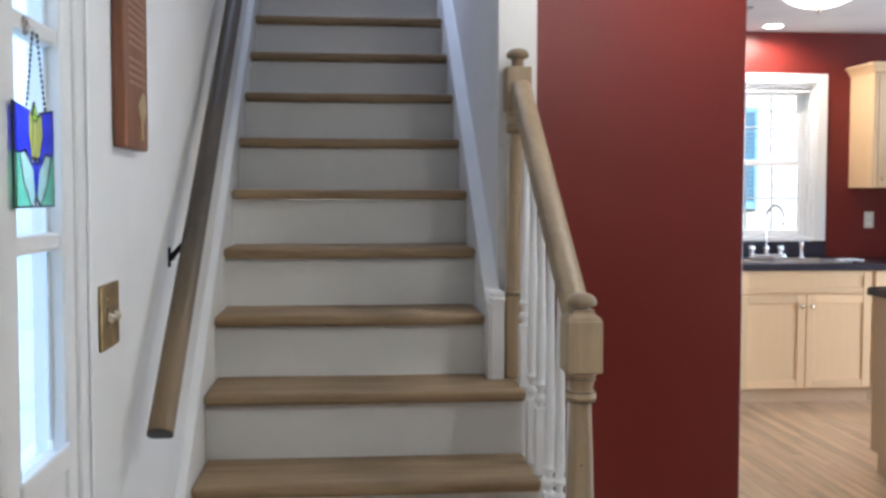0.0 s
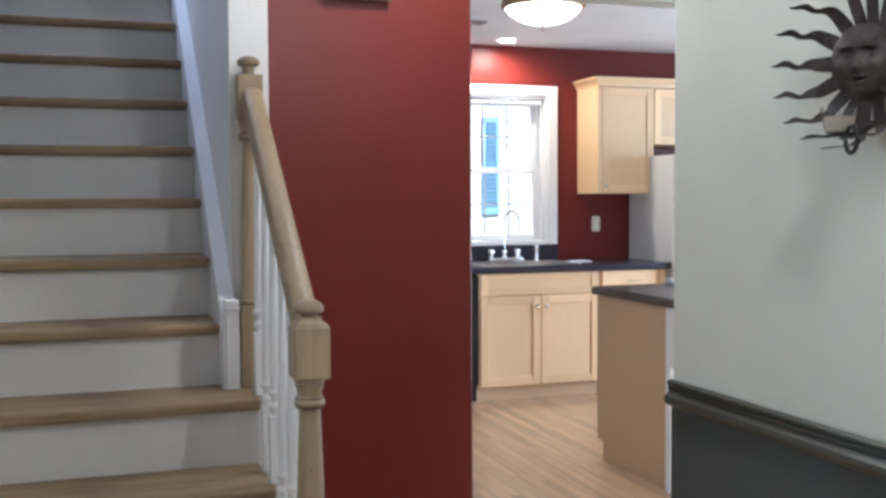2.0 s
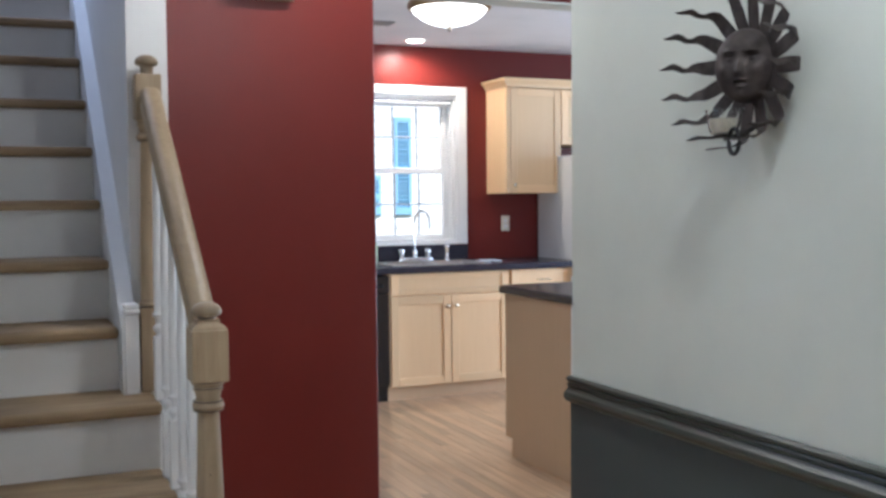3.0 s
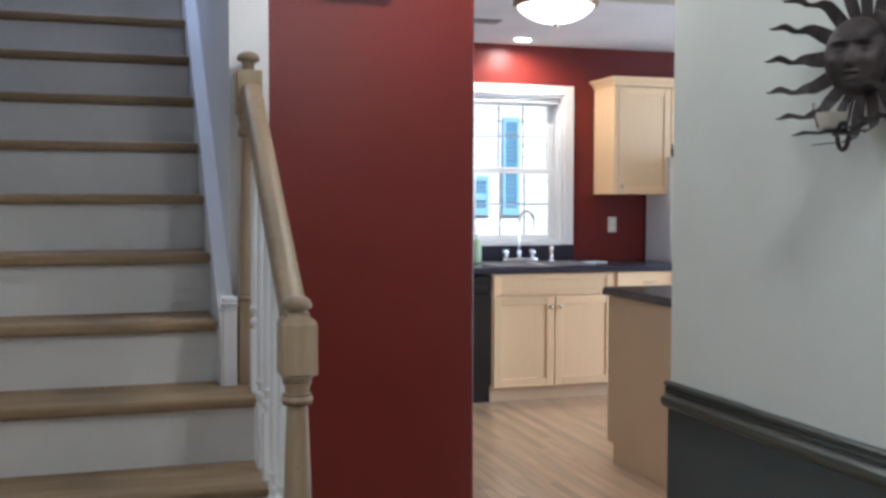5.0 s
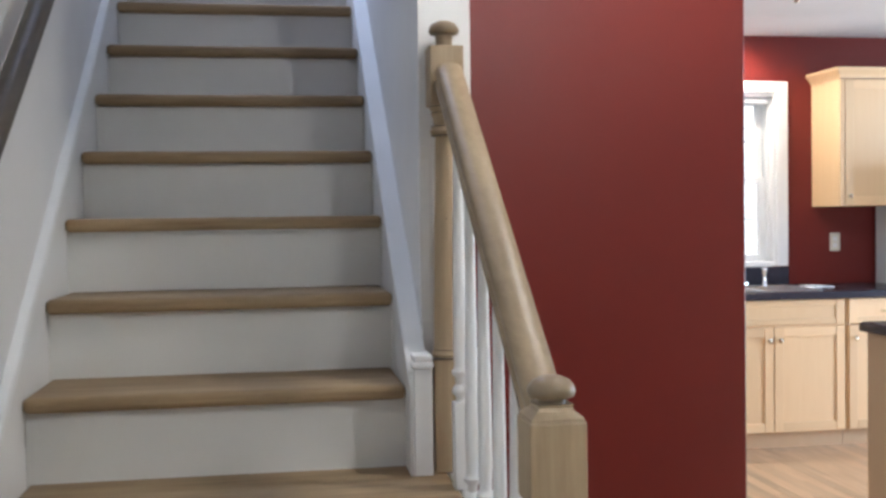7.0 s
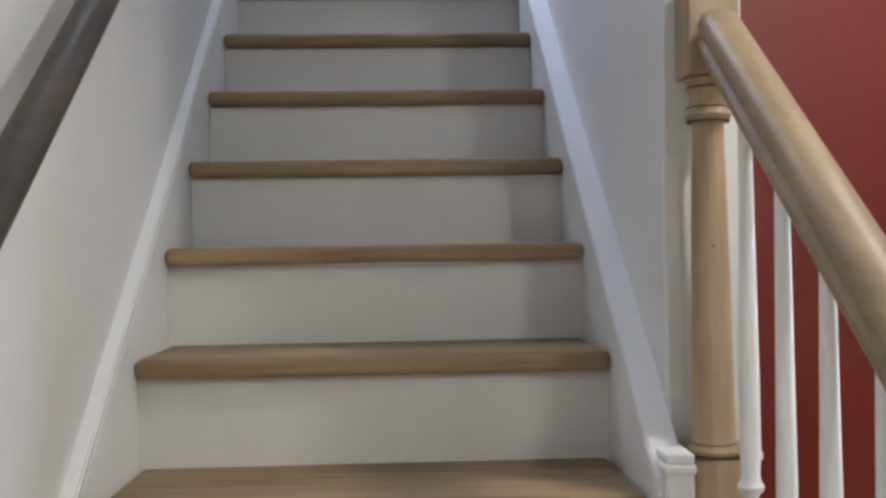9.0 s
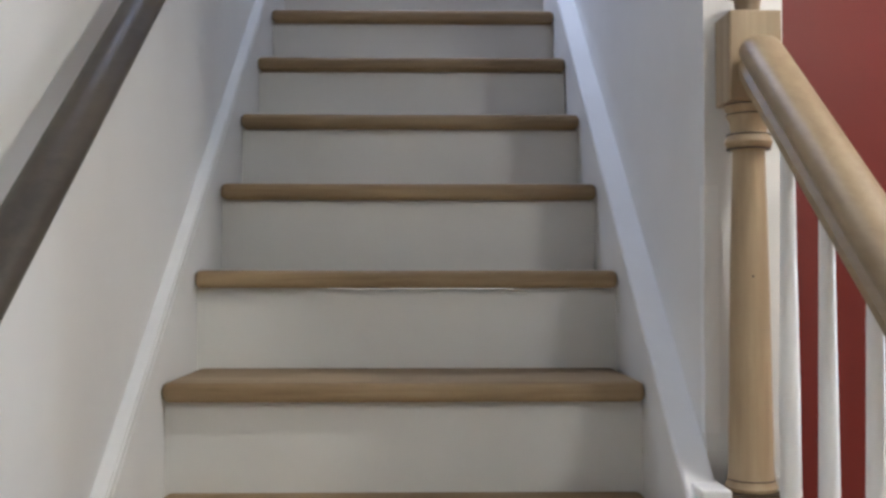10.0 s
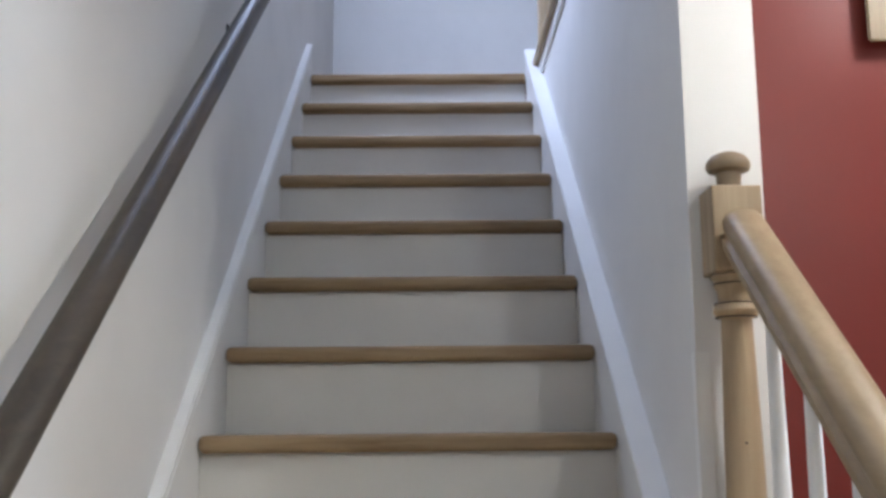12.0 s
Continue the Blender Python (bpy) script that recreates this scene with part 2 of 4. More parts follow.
def sweep(section, path, bm=None, closed=False):
    """A section of (side, up) points carried along a path of places."""
    bm = bm or bmesh.new()
    pts = [Vector(p) for p in path]
    rings = []
    for i, p in enumerate(pts):
        a = pts[i - 1] if i or closed else pts[0]
        b = pts[(i + 1) % len(pts)] if i + 1 < len(pts) or closed else pts[-1]
        way = (b - a).normalized()
        side = way.cross(Vector((0, 0, 1)))
        side = side.normalized() if side.length > 1e-4 else Vector((1, 0, 0))
        up = side.cross(way)
        rings.append([bm.verts.new(p + side * s + up * u) for s, u in section])
    n = len(section)
    for a, b in zip(rings, rings[1:] + ([rings[0]] if closed else [])):
        for i in range(n):
            bm.faces.new((a[i], a[(i + 1) % n], b[(i + 1) % n], b[i]))
    if not closed:
        bm.faces.new(rings[0]), bm.faces.new(rings[-1])
    return bm


def circle(r, n=12, rz=None):
    return [(r * math.cos(i * math.tau / n), (rz or r) * math.sin(i * math.tau / n)) for i in range(n)]


def wall_with_holes(axis, lo, hi, u0, u1, z0, z1, holes):
    """A wall of real thickness, cut open. axis: the one it is thick along; holes: rows of (u0, u1, z0, z1)."""
    bm = bmesh.new()
    us = sorted({u0, u1, *(h[0] for h in holes), *(h[1] for h in holes)})
    zs = sorted({z0, z1, *(h[2] for h in holes), *(h[3] for h in holes)})

    def solid_at(i, j):
        if not (0 <= i < len(us) - 1 and 0 <= j < len(zs) - 1):
            return False
        u, z = (us[i] + us[i + 1]) / 2, (zs[j] + zs[j + 1]) / 2
        return not any(h[0] < u < h[1] and h[2] < z < h[3] for h in holes)

    verts = {}

    def v(u, d, z):
        key = (u, d, z)
        if key not in verts:
            verts[key] = bm.verts.new((d, u, z) if axis == "x" else (u, d, z))
        return verts[key]

    for i in range(len(us) - 1):
        for j in range(len(zs) - 1):
            if not solid_at(i, j):
                continue
            a, b, c, d = us[i], us[i + 1], zs[j], zs[j + 1]
            for w in (lo, hi):
                bm.faces.new((v(a, w, c), v(b, w, c), v(b, w, d), v(a, w, d)))
            for di, dj, (p, q) in ((-1, 0, ((a, c), (a, d))), (1, 0, ((b, c), (b, d))), (0, -1, ((a, c), (b, c))), (0, 1, ((a, d), (b, d)))):
                if not solid_at(i + di, j + dj):
                    bm.faces.new((v(p[0], lo, p[1]), v(q[0], lo, q[1]), v(q[0], hi, q[1]), v(p[0], hi, p[1])))
    return bm

# ---- the plan ----
RISE, RUN = 0.195, 0.249
LEFT, SKIRT_R, WELL_R = -0.022, 0.837, 0.879     # stair: wall face, face of the skirt, wall face
WALL_R = 1.0                                     # far face of the stair wall
END_Y = -0.72                                    # where the stair wall ends
RED_Y, RED_X = -0.70, 1.685
GRAY_X, GRAY_END = 1.905, -1.618
SINK_Y = 3.08
CEIL = 2.49
UPPER = 14 * RISE


def nose(n):
    return (n - 8) * RUN


def slope_z(y):
    """Height of the line over the nosings."""
    return (y / RUN + 8) * RISE


# ---- large structure ----
floor = structure("floor", box(-0.2, 6.6, -6.2, 3.25, -0.15, -0.012), FLOOR_OAK, "pale oak strip floor with brown streaks", "floor")

structure("wall_west", wall_with_holes("x", LEFT - 0.15, LEFT, -6.0, 2.75, 0, 5.2, [(-2.655, -1.55, 0.12, 2.06), (0.35, 1.25, 3.4, 4.6)]), WHITE_WALL,
          "white painted plaster wall beside the stairs", "wall")
structure("wall_west_return", box(LEFT - 0.035, LEFT, -2.2555, -1.55, 0.12, 2.06), WHITE_WALL, "white plaster beside the sidelight", "wall")
structure("wall_south", wall_with_holes("y", -6.15, -6.0, LEFT - 0.15, 6.6, 0, 5.2, [(2.15, 3.45, 0.58, 2.12)]), WHITE_WALL, "white painted entry wall", "wall")
structure("wall_stair", box(WELL_R, WALL_R, END_Y, 2.6, 0, UPPER - 0.075), WHITE_WALL, "white wall along the open stairwell", "wall")
structure("wall_upper_back", box(LEFT, 3.5, 2.6, 2.75, UPPER, 5.2), WHITE_WALL, "pale wall behind the upper landing", "wall")
structure("wall_upper_east", box(3.5, 3.6, -1.2, 2.75, UPPER, 5.2), WHITE_WALL,
          "white wall of the upper hall", "wall")
structure("wall_upper_front", box(LEFT, 3.5, -1.3, -1.2, CEIL + 0.24, 5.2), WHITE_WALL, "white wall above the stairwell", "wall")
structure("ceiling_upper", box(LEFT - 0.15, 3.6, -1.3, 2.75, 5.2, 5.3), CEILING, "white ceiling over the stairwell", "ceiling")
structure("wall_red", box(WALL_R, RED_X, RED_Y, RED_Y + 0.115, 0, CEIL, 0.004), RED, "brick-red eggshell painted wall beside the stairs", "wall")
structure("header_beam", box(RED_X + 0.001, 6.5, RED_Y, RED_Y + 0.115, 2.068, CEIL, 0.003), RED, "red header over the kitchen opening", "beam")
structure("header_soffit", box(RED_X + 0.002, 6.5, RED_Y + 0.003, RED_Y + 0.112, 2.060, 2.0675), GRAY_GREEN, "pale painted underside of the header", "trim")
structure("wall_east_hall", box(GRAY_X, GRAY_X + 0.115, -6.0, GRAY_END, 0, CEIL, 0.004), GRAY_GREEN, "pale sage hall wall above a chair rail", "wall")
structure("wall_east_dado", box(GRAY_X - 0.004, GRAY_X, -6.0, GRAY_END + 0.001, 0.10, 0.815), DARK_GRAY, "charcoal painted dado under the chair rail", "wall")
structure("wall_sink", wall_with_holes("y", SINK_Y, SINK_Y + 0.16, WALL_R, 6.6, 0, CEIL, [(2.94, 3.70, 1.03, 2.135)]), RED,
          "brick-red painted kitchen wall", "wall")
structure("wall_kitchen_east", wall_with_holes("x", 6.5, 6.6, -6.0, SINK_Y, 0, CEIL, [(-0.35, 1.55, 0.02, 2.15)]), RED, "red kitchen wall", "wall")
structure("ceiling_hall", box(LEFT - 0.15, 6.6, -6.15, -1.3, CEIL, CEIL + 0.24), CEILING, "white hall ceiling", "ceiling")
structure("ceiling_kitchen", box(WALL_R + 0.001, 6.6, -1.299, 3.24, CEIL, UPPER - 0.02), CEILING, "white kitchen ceiling in cool light", "ceiling")
structure("landing_floor", box(LEFT, WALL_R, nose(14) + 0.06, 2.6, UPPER - 0.24, UPPER - 0.002), OAK_X, "oak floor of the upper landing", "floor")
structure("upper_floor", box(WALL_R + 0.002, 3.5, -1.2, 2.6, UPPER - 0.018, UPPER), OAK_X, "oak floor of the upper hall", "floor")

# chair rail and base of the sage wall
RAIL_SECTION = [(0.0, 0.874), (-0.008, 0.874), (-0.015, 0.869), (-0.015, 0.862), (-0.009, 0.858), (-0.013, 0.853), (-0.013, 0.848), (-0.009, 0.845), (-0.014, 0.838),
                (-0.022, 0.832), (-0.025, 0.822), (-0.020, 0.812), (-0.012, 0.805), (0.0, 0.803)]
structure("chair_rail", prism([(GRAY_X + x, z + 0.005) for x, z in RAIL_SECTION], -5.99, GRAY_END + 0.004, "y"), RAIL_PAINT,
          "olive-gray moulded chair rail on the hall wall", "trim")
structure("baseboard", prism([(GRAY_X - x, z) for x, z in ((0, 0), (0.016, 0), (0.016, 0.085), (0.008, 0.10), (0, 0.10))], -5.99, GRAY_END, "y"), RAIL_PAINT,
          "dark painted baseboard", "trim")

# ---- staircase ----
stairs = thing("staircase", "straight staircase with raw oak treads and white risers", "staircase", (0.42, nose(1), 0))


def tread_mesh(x1):
    bm = box(0.001, x1, 0, RUN + 0.046, -0.036, 0)
    front = [e for e in bm.edges if all(v.co.y < 1e-5 for v in e.verts) or (abs(e.verts[0].co.y - e.verts[1].co.y) > 0.1)]
    bmesh.ops.bevel(bm, geom=front, offset=0.0125, segments=3, affect="EDGES", profile=0.5)
    return bm


def shared(name, source, at, parent):
    ob = new(name, source.data)
    ob.parent, ob.location = parent, Vector(at)
    return ob


base = ORIGIN[stairs]
proto = {}
for n in range(1, 15):
    wide = n <= 4
    x1 = 0.925 if wide else SKIRT_R - 0.001
    if wide not in proto:
        bm = tread_mesh(x1)
        bmesh.ops.translate(bm, verts=bm.verts, vec=base)
        proto[wide] = part("tread", bm, OAK_X, stairs, "raw oak tread with a rounded nosing", True)
        ob = proto[wide]
    else:
        ob = shared("tread", proto[wide], (0, 0, 0), stairs)
    ob.location = Vector((0, nose(n), n * RISE)) - base
for n in range(1, 15):
    x1 = 0.918 if n <= 4 else SKIRT_R - 0.0005
    part("riser", box(0.0005, x1, nose(n) + 0.034, nose(n) + 0.050, (n - 1) * RISE - (0.034 if n > 1 else -0.0005), n * RISE - 0.0365), RISER, stairs)


LIP = 0.056                                      # where the plain board ends and its moulding begins


def skirt(name, x0, x1, y0, y1):
    bm = prism([(y0, slope_z(y0) - 0.24), (y0, slope_z(y0) + LIP), (y1, slope_z(y1) + LIP), (y1, slope_z(y1) - 0.24)], x0, x1, "x")
    return part(name, bm, TRIM, stairs, "white skirt board along the treads")


def skirt_cap(back, face, out, y0, y1, high):
    """Moulding along the top of a skirt board, from the wall to a little proud of its face; out: +1 or -1."""
    for d0, d1, proud in ((0.0, 0.22, 0.004), (0.22, 0.42, 0.001), (0.42, 0.62, 0.005), (0.62, 0.88, 0.007), (0.88, 1.0, 0.004)):
        z0, z1 = LIP + d0 * high, LIP + d1 * high
        bm = prism([(y0, slope_z(y0) + z0), (y0, slope_z(y0) + z1), (y1, slope_z(y1) + z1), (y1, slope_z(y1) + z0)], min(back, face + out * proud), max(back, face + out * proud), "x")
        part("cap_moulding", bm, TRIM, stairs)


skirt("skirt_board", LEFT + 0.0005, 0.0, nose(1) - 0.02, nose(14) + 0.05)
skirt_cap(LEFT + 0.0005, -0.004, 1, nose(1) - 0.02, nose(14) + 0.05, 0.046)
skirt("skirt_board", SKIRT_R, WELL_R - 0.0005, -0.812, nose(14) + 0.01)
skirt_cap(WELL_R - 0.0005, SKIRT_R + 0.002, -1, -0.8125, nose(14) + 0.01, 0.034)
# open stringer under the ends of the lower treads
pts = []
for n in range(1, 5):
    pts += [(nose(n) + 0.036, (n - 1) * RISE if n > 1 else 0.0), (nose(n) + 0.036, n * RISE - 0.038)]
part("open_stringer", prism(pts + [(END_Y - 0.002, 4 * RISE - 0.038), (END_Y - 0.002, 0.0)], 0.9185, 0.942, "x"), TRIM, stairs, "white stringer with stepped edge")
for n in range(1, 5):
    part("return_nosing", box(0.926, 0.946, nose(n) + 0.03, nose(n + 1) + 0.033, n * RISE - 0.036, n * RISE - 0.001, 0.006, 2), TRIM, stairs)
# wrapped base at the end of the stair wall
for z0, z1, d in ((0.7805, 1.020, 0.0), (1.0202, 1.034, 0.006), (1.0342, 1.050, 0.002)):
    part("plinth", box(SKIRT_R + 0.008 - d, 0.886 + d * 0.5, -0.822 - d, -0.8125 + 0.09, z0, z1, 0.004 if d else 0.002, 2), TRIM, stairs, "white plinth block at the foot of the skirt")
    part("base_wrap", box(0.982, WALL_R + 0.012 + d, END_Y - 0.014 - d, END_Y - 0.0005, z0, z1, 0.002), TRIM, stairs)

guard = thing("corner_guard", "thin white plastic guard on the corner of the stair wall", "corner guard", (WELL_R, END_Y, 1.06))
part("strip", prism([(WELL_R - 0.0022, END_Y - 0.0022), (WELL_R + 0.020, END_Y - 0.0022), (WELL_R + 0.020, END_Y - 0.0006), (WELL_R - 0.0006, END_Y - 0.0006), (WELL_R - 0.0006, END_Y + 0.020), (WELL_R - 0.0022, END_Y + 0.020)],
                    1.115, 1.490, "z"), TRIM, guard)

# ---- balustrade on the open side ----
rail = thing("stair_railing", "worn oak handrail with white turned balusters between two newels", "railing", (0.93, -1.2, 0.195))
NX = 0.935


def square_ring(bm, half, rows, x, y):
    for h0, h1, z0, z1 in rows:
        a = [bm.verts.new((x + sx * h0, y + sy * h0, z0)) for sx, sy in ((-1, -1), (1, -1), (1, 1), (-1, 1))]
        b = [bm.verts.new((x + sx * h1, y + sy * h1, z1)) for sx, sy in ((-1, -1), (1, -1), (1, 1), (-1, 1))]
        for i in range(4):
            bm.faces.new((a[i], a[(i + 1) % 4], b[(i + 1) % 4], b[i]))
        bm.faces.new(a), bm.faces.new(b)
    return bm


def newel(x, y, foot, top, block, half, parent, slim=1.0):
    """Turned newel post: square foot and head blocks, turned shaft, mushroom cap."""
    post = part("newel_post", box(x - half, x + half, y - half, y + half, foot, block[2], 0.003, 2), OAK_Z, parent, "turned oak newel post with rubbed finish")
    shaft = [(0.037, block[2]), (0.040, block[2] + 0.008), (0.036, block[2] + 0.016), (0.034, block[2] + 0.03), (0.033, block[2] + 0.09),
             (0.030, (block[2] + block[0]) / 2), (0.0245, block[0] - 0.085), (0.024, block[0] - 0.07), (0.033, block[0] - 0.064), (0.036, block[0] - 0.056),
             (0.033, block[0] - 0.048), (0.027, block[0] - 0.042), (0.029, block[0] - 0.026), (0.034, block[0] - 0.018), (0.031, block[0] - 0.013),
             (0.037, block[0] - 0.006), (0.036, block[0])]
    part("shaft", lathe([(r * slim, z) for r, z in shaft], x, y, 24), OAK_Z, post, "", True)
    for r, z in ((0.0372, block[0] - 0.0015), (0.0335, block[0] - 0.0155), (0.0335, block[0] - 0.0455), (0.0335, block[0] - 0.0665), (0.0378, block[2] + 0.002), (0.0365, block[2] + 0.018)):
        r *= slim
        part("groove", lathe([(r - 0.006, z - 0.0011), (r, z - 0.0008), (r, z + 0.0008), (r - 0.006, z + 0.0011)], x, y, 24, ring=True), DARK_GROOVE, post, "dark stained groove", True)
    if slim < 1:
        part("joint", box(x - half - 0.0006, x + half + 0.0006, y - half - 0.0006, y + half + 0.0006, block[2] - 0.0025, block[2] + 0.0006), DARK_GROOVE, post, "open dark joint in the post")
    head = box(x - half, x + half, y - half, y + half, block[0], block[1], 0.003, 2)
    if block[3]:
        steps = [(half - 0.002, 0.0), (half - 0.003, 0.004), (half - 0.008, 0.009), (half - 0.014, 0.013), (half - 0.0165, 0.018), (half - 0.015, block[3])]
        square_ring(head, half, [(p[0], q[0], block[1] + p[1] + 0.0003, block[1] + q[1] + 0.0003) for p, q in zip(steps, steps[1:])], x, y)
    part("head_block", head, OAK_Z, post)
    z = block[1] + block[3]
    cap = [(0.024, z), (0.022, z + 0.012), (0.024, top - 0.034), (0.038, top - 0.030), (0.0415, top - 0.024), (0.040, top - 0.016), (0.032, top - 0.007), (0.018, top - 0.0015), (0.004, top)]
    part("knot", turned(lathe([(0.0022, 0), (0.0018, 0.0008)], 0, 0, 8), pose(x - 0.004, y - 0.0302 * slim, (block[0] + block[2]) / 2 + 0.03, 90, 0, 0)), DARK_GROOVE, post)
    part("cap", lathe([(r * 0.83, h) for r, h in cap], x, y, 28), OAK_CAP, post, "rounded mushroom cap", True)
    return post


newel(NX - 0.004, -0.769, 0.7805, 1.797, (1.605, 1.737, 1.038, 0.0), 0.038, rail, 0.96)
newel(NX - 0.005, -1.668, 0.1955, 1.128, (0.950, 1.067, 0.475, 0.022), 0.0405, rail)
RAIL_S = [(-0.028, -0.022), (-0.030, -0.008), (-0.024, -0.001), (-0.029, 0.008), (-0.0305, 0.018), (-0.026, 0.030), (-0.014, 0.0375), (0.0, 0.039),
          (0.014, 0.0375), (0.026, 0.030), (0.0305, 0.018), (0.029, 0.008), (0.024, -0.001), (0.030, -0.008), (0.028, -0.022), (0.016, -0.026), (-0.016, -0.026)]


def rail_z(y):
    return 1.662 + (y + 0.81) * (1.662 - 1.046) / 0.821


part("handrail", sweep(RAIL_S, [(NX - 0.001, y, rail_z(y)) for y in (-1.630, -1.2, -0.808)]), OAK_Y, rail, "worn oak moulded handrail", True)


def baluster_mesh(h):
    """Square foot, two turned beads, tapering round shaft; drawn from its foot."""
    bm = box(-0.016, 0.016, -0.016, 0.016, 0, 0.185, 0.002)
    prof = [(0.0120, 0.185), (0.0095, 0.190), (0.0100, 0.196), (0.0165, 0.203), (0.0180, 0.209), (0.0150, 0.216), (0.0095, 0.222), (0.0105, 0.236), (0.0165, 0.243), (0.0180, 0.249), (0.0140, 0.255),
            (0.0122, 0.262), (0.0140, 0.30), (0.0134, 0.42), (0.0105, h * 0.8), (0.0088, h)]
    return lathe(prof, 0, 0, 14, bm)


for i in range(6):
    y = -0.940 - i * 0.1285
    n = 4 if i == 0 else (3 if i < 3 else (2 if i < 5 else 1))
    foot = n * RISE
    bm = baluster_mesh(rail_z(y) - 0.028 - foot)
    bmesh.ops.translate(bm, verts=bm.verts, vec=(0.928, y, foot))
    part("baluster", bm, TRIM, rail, "white turned baluster", True)

# ---- wall handrail ----
wrail = thing("wall_handrail", "dark-stained round wooden handrail on the white wall", "handrail", (0.05, -1.0, 1.6))
WX = 0.042


def wrail_z(y):
    return 1.142 + 0.782 * (y + 1.554)


def cut_end(bm, at, way, normal):
    """Slides the ring of verts at one end along the rail on to a slanting cut."""
    for v in bm.verts:
        if (v.co - at).dot(way) < 0.02:
            v.co -= way * ((v.co - at).dot(normal) / way.dot(normal))
    return bm


# round section with a flat underside
MOP = [(x, max(z, -0.018)) for x, z in circle(0.0258, 24)]
W_END, W_WAY, W_CUT = Vector((WX, -1.893, wrail_z(-1.893))), Vector((0, 1, 0.783)).normalized(), Vector((0, -math.cos(radians(55)), -math.sin(radians(55))))
part("rail", cut_end(sweep(MOP, [W_END, (WX, -1.0, wrail_z(-1.0)), (WX, 0.2, wrail_z(0.2)), (WX, 1.25, wrail_z(1.25))]), W_END, W_WAY, W_CUT), DARK_RAIL, wrail,
     "dark rail, worn paler near its lower end", True)
cap = [W_END - W_WAY * 0.003, W_END - W_WAY * 0.0003]
bm = sweep([(x * 1.002, z * 1.002) for x, z in MOP], cap)
for v in bm.verts:
    at = cap[0] if (v.co - W_END).dot(W_WAY) < -0.0015 else cap[1]
    v.co -= W_WAY * ((v.co - at).dot(W_CUT) / W_WAY.dot(W_CUT))
part("end_cap", bm, BLACK_METAL, wrail)
for y in (-1.40, 0.03, 1.05):
    z = wrail_z(y) - 0.022
    br = part("bracket", sweep([(-0.009, -0.006), (0.009, -0.006), (0.009, 0.006), (-0.009, 0.006)],
                               [(WX + 0.004, y, z + 0.008), (WX - 0.022, y, z - 0.008), (LEFT + 0.016, y, z - 0.036), (LEFT + 0.004, y, z - 0.052)]), BLACK_METAL, wrail,
              "black metal bracket", True)
    part("bracket_plate", box(LEFT + 0.0005, LEFT + 0.005, y - 0.010, y + 0.010, z - 0.070, z - 0.022, 0.002), BLACK_METAL, br)

# ---- sidelight window by the entrance ----
side = thing("window_1", "white entry sidelight with small panes in cool daylight", "window", (LEFT, -2.445, 0.12), kind="structure")
Y0, Y1 = -2.645, -2.2555
for name, a, b, z0, z1 in (("casing", Y1 - 0.0215, -2.205, 0.0, 2.14), ("casing", -2.733, Y0 + 0.002, 0.0, 2.14), ("casing", -2.733, -2.205, 2.1405, 2.21)):
    c = part(name, box(LEFT + 0.0005, LEFT + 0.012, a, b, z0, z1, 0.003), TRIM, side)
    part("casing_bead", box(LEFT + 0.0125, LEFT + 0.016, b - 0.022 if z0 < 1 else a, b - 0.004 if z0 < 1 else b, z0 + (0.0 if z0 < 1 else 0.045), z1, 0.003), TRIM, c)
part("jamb", box(LEFT - 0.062, LEFT, Y1 - 0.022, Y1 - 0.001, 0.121, 2.059), TRIM, side)
part("jamb", box(LEFT - 0.062, LEFT, Y0 + 0.001, Y0 + 0.022, 0.121, 2.059), TRIM, side)
sash = part("sash", box(LEFT - 0.0280, LEFT + 0.0060, Y1 - 0.0775, Y1 - 0.0225, 0.122, 2.058, 0.004), TRIM, side)
part("stile", box(LEFT - 0.0420, LEFT + 0.0060, Y0 + 0.0225, Y0 + 0.092, 0.122, 2.058, 0.004), TRIM, sash)
part("lower_panel", box(LEFT - 0.0380, LEFT + 0.0020, Y0 + 0.093, Y1 - 0.0785, 0.123, 0.955, 0.003), TRIM, sash)
part("panel_bead", box(LEFT + 0.0025, LEFT + 0.0120, Y0 + 0.08, Y1 - 0.068, 0.93, 0.968, 0.005, 2), TRIM, sash)
for z in (1.262, 1.562, 1.862):
    part("muntin", box(LEFT - 0.0340, LEFT - 0.0000, Y0 + 0.093, Y1 - 0.0785, z, z + 0.026, 0.005, 2), TRIM, sash)
for y in (Y0 + 0.093, Y1 - 0.0825):
    part("glazing_bead", box(LEFT - 0.0240, LEFT - 0.0160, y, y + 0.004, 0.97, 2.05, 0.003), TRIM, sash)
for z0, z1 in ((0.958, 1.260), (1.290, 1.560), (1.590, 1.860), (1.890, 2.056)):
    g = part("pane", box(LEFT - 0.0220, LEFT - 0.0180, Y0 + 0.094, Y1 - 0.079, z0, z1), GLASS, sash)
    g.visible_shadow = False

# stained-glass tulip hung in front of the middle pane
tulip = thing("suncatcher", "stained-glass tulip panel in blue, green and yellow on a chain", "ornament", (LEFT - 0.006, -2.48, 1.40))
TX, TY0, TY1, TZ0, TZ1 = LEFT + 0.012, -2.586, -2.409, 1.328, 1.462


def tile_glass(name, material, outline):
    part(name, prism([(TY0 + u * (TY1 - TY0), TZ0 + v * (TZ1 - TZ0)) for u, v in outline], TX - 0.0015, TX + 0.0015, "x"), material, tulip)


def lead(points):
    part("leading", sweep(circle(0.0016, 6), [(TX, TY0 + u * (TY1 - TY0), TZ0 + v * (TZ1 - TZ0)) for u, v in points]), LEAD, tulip)


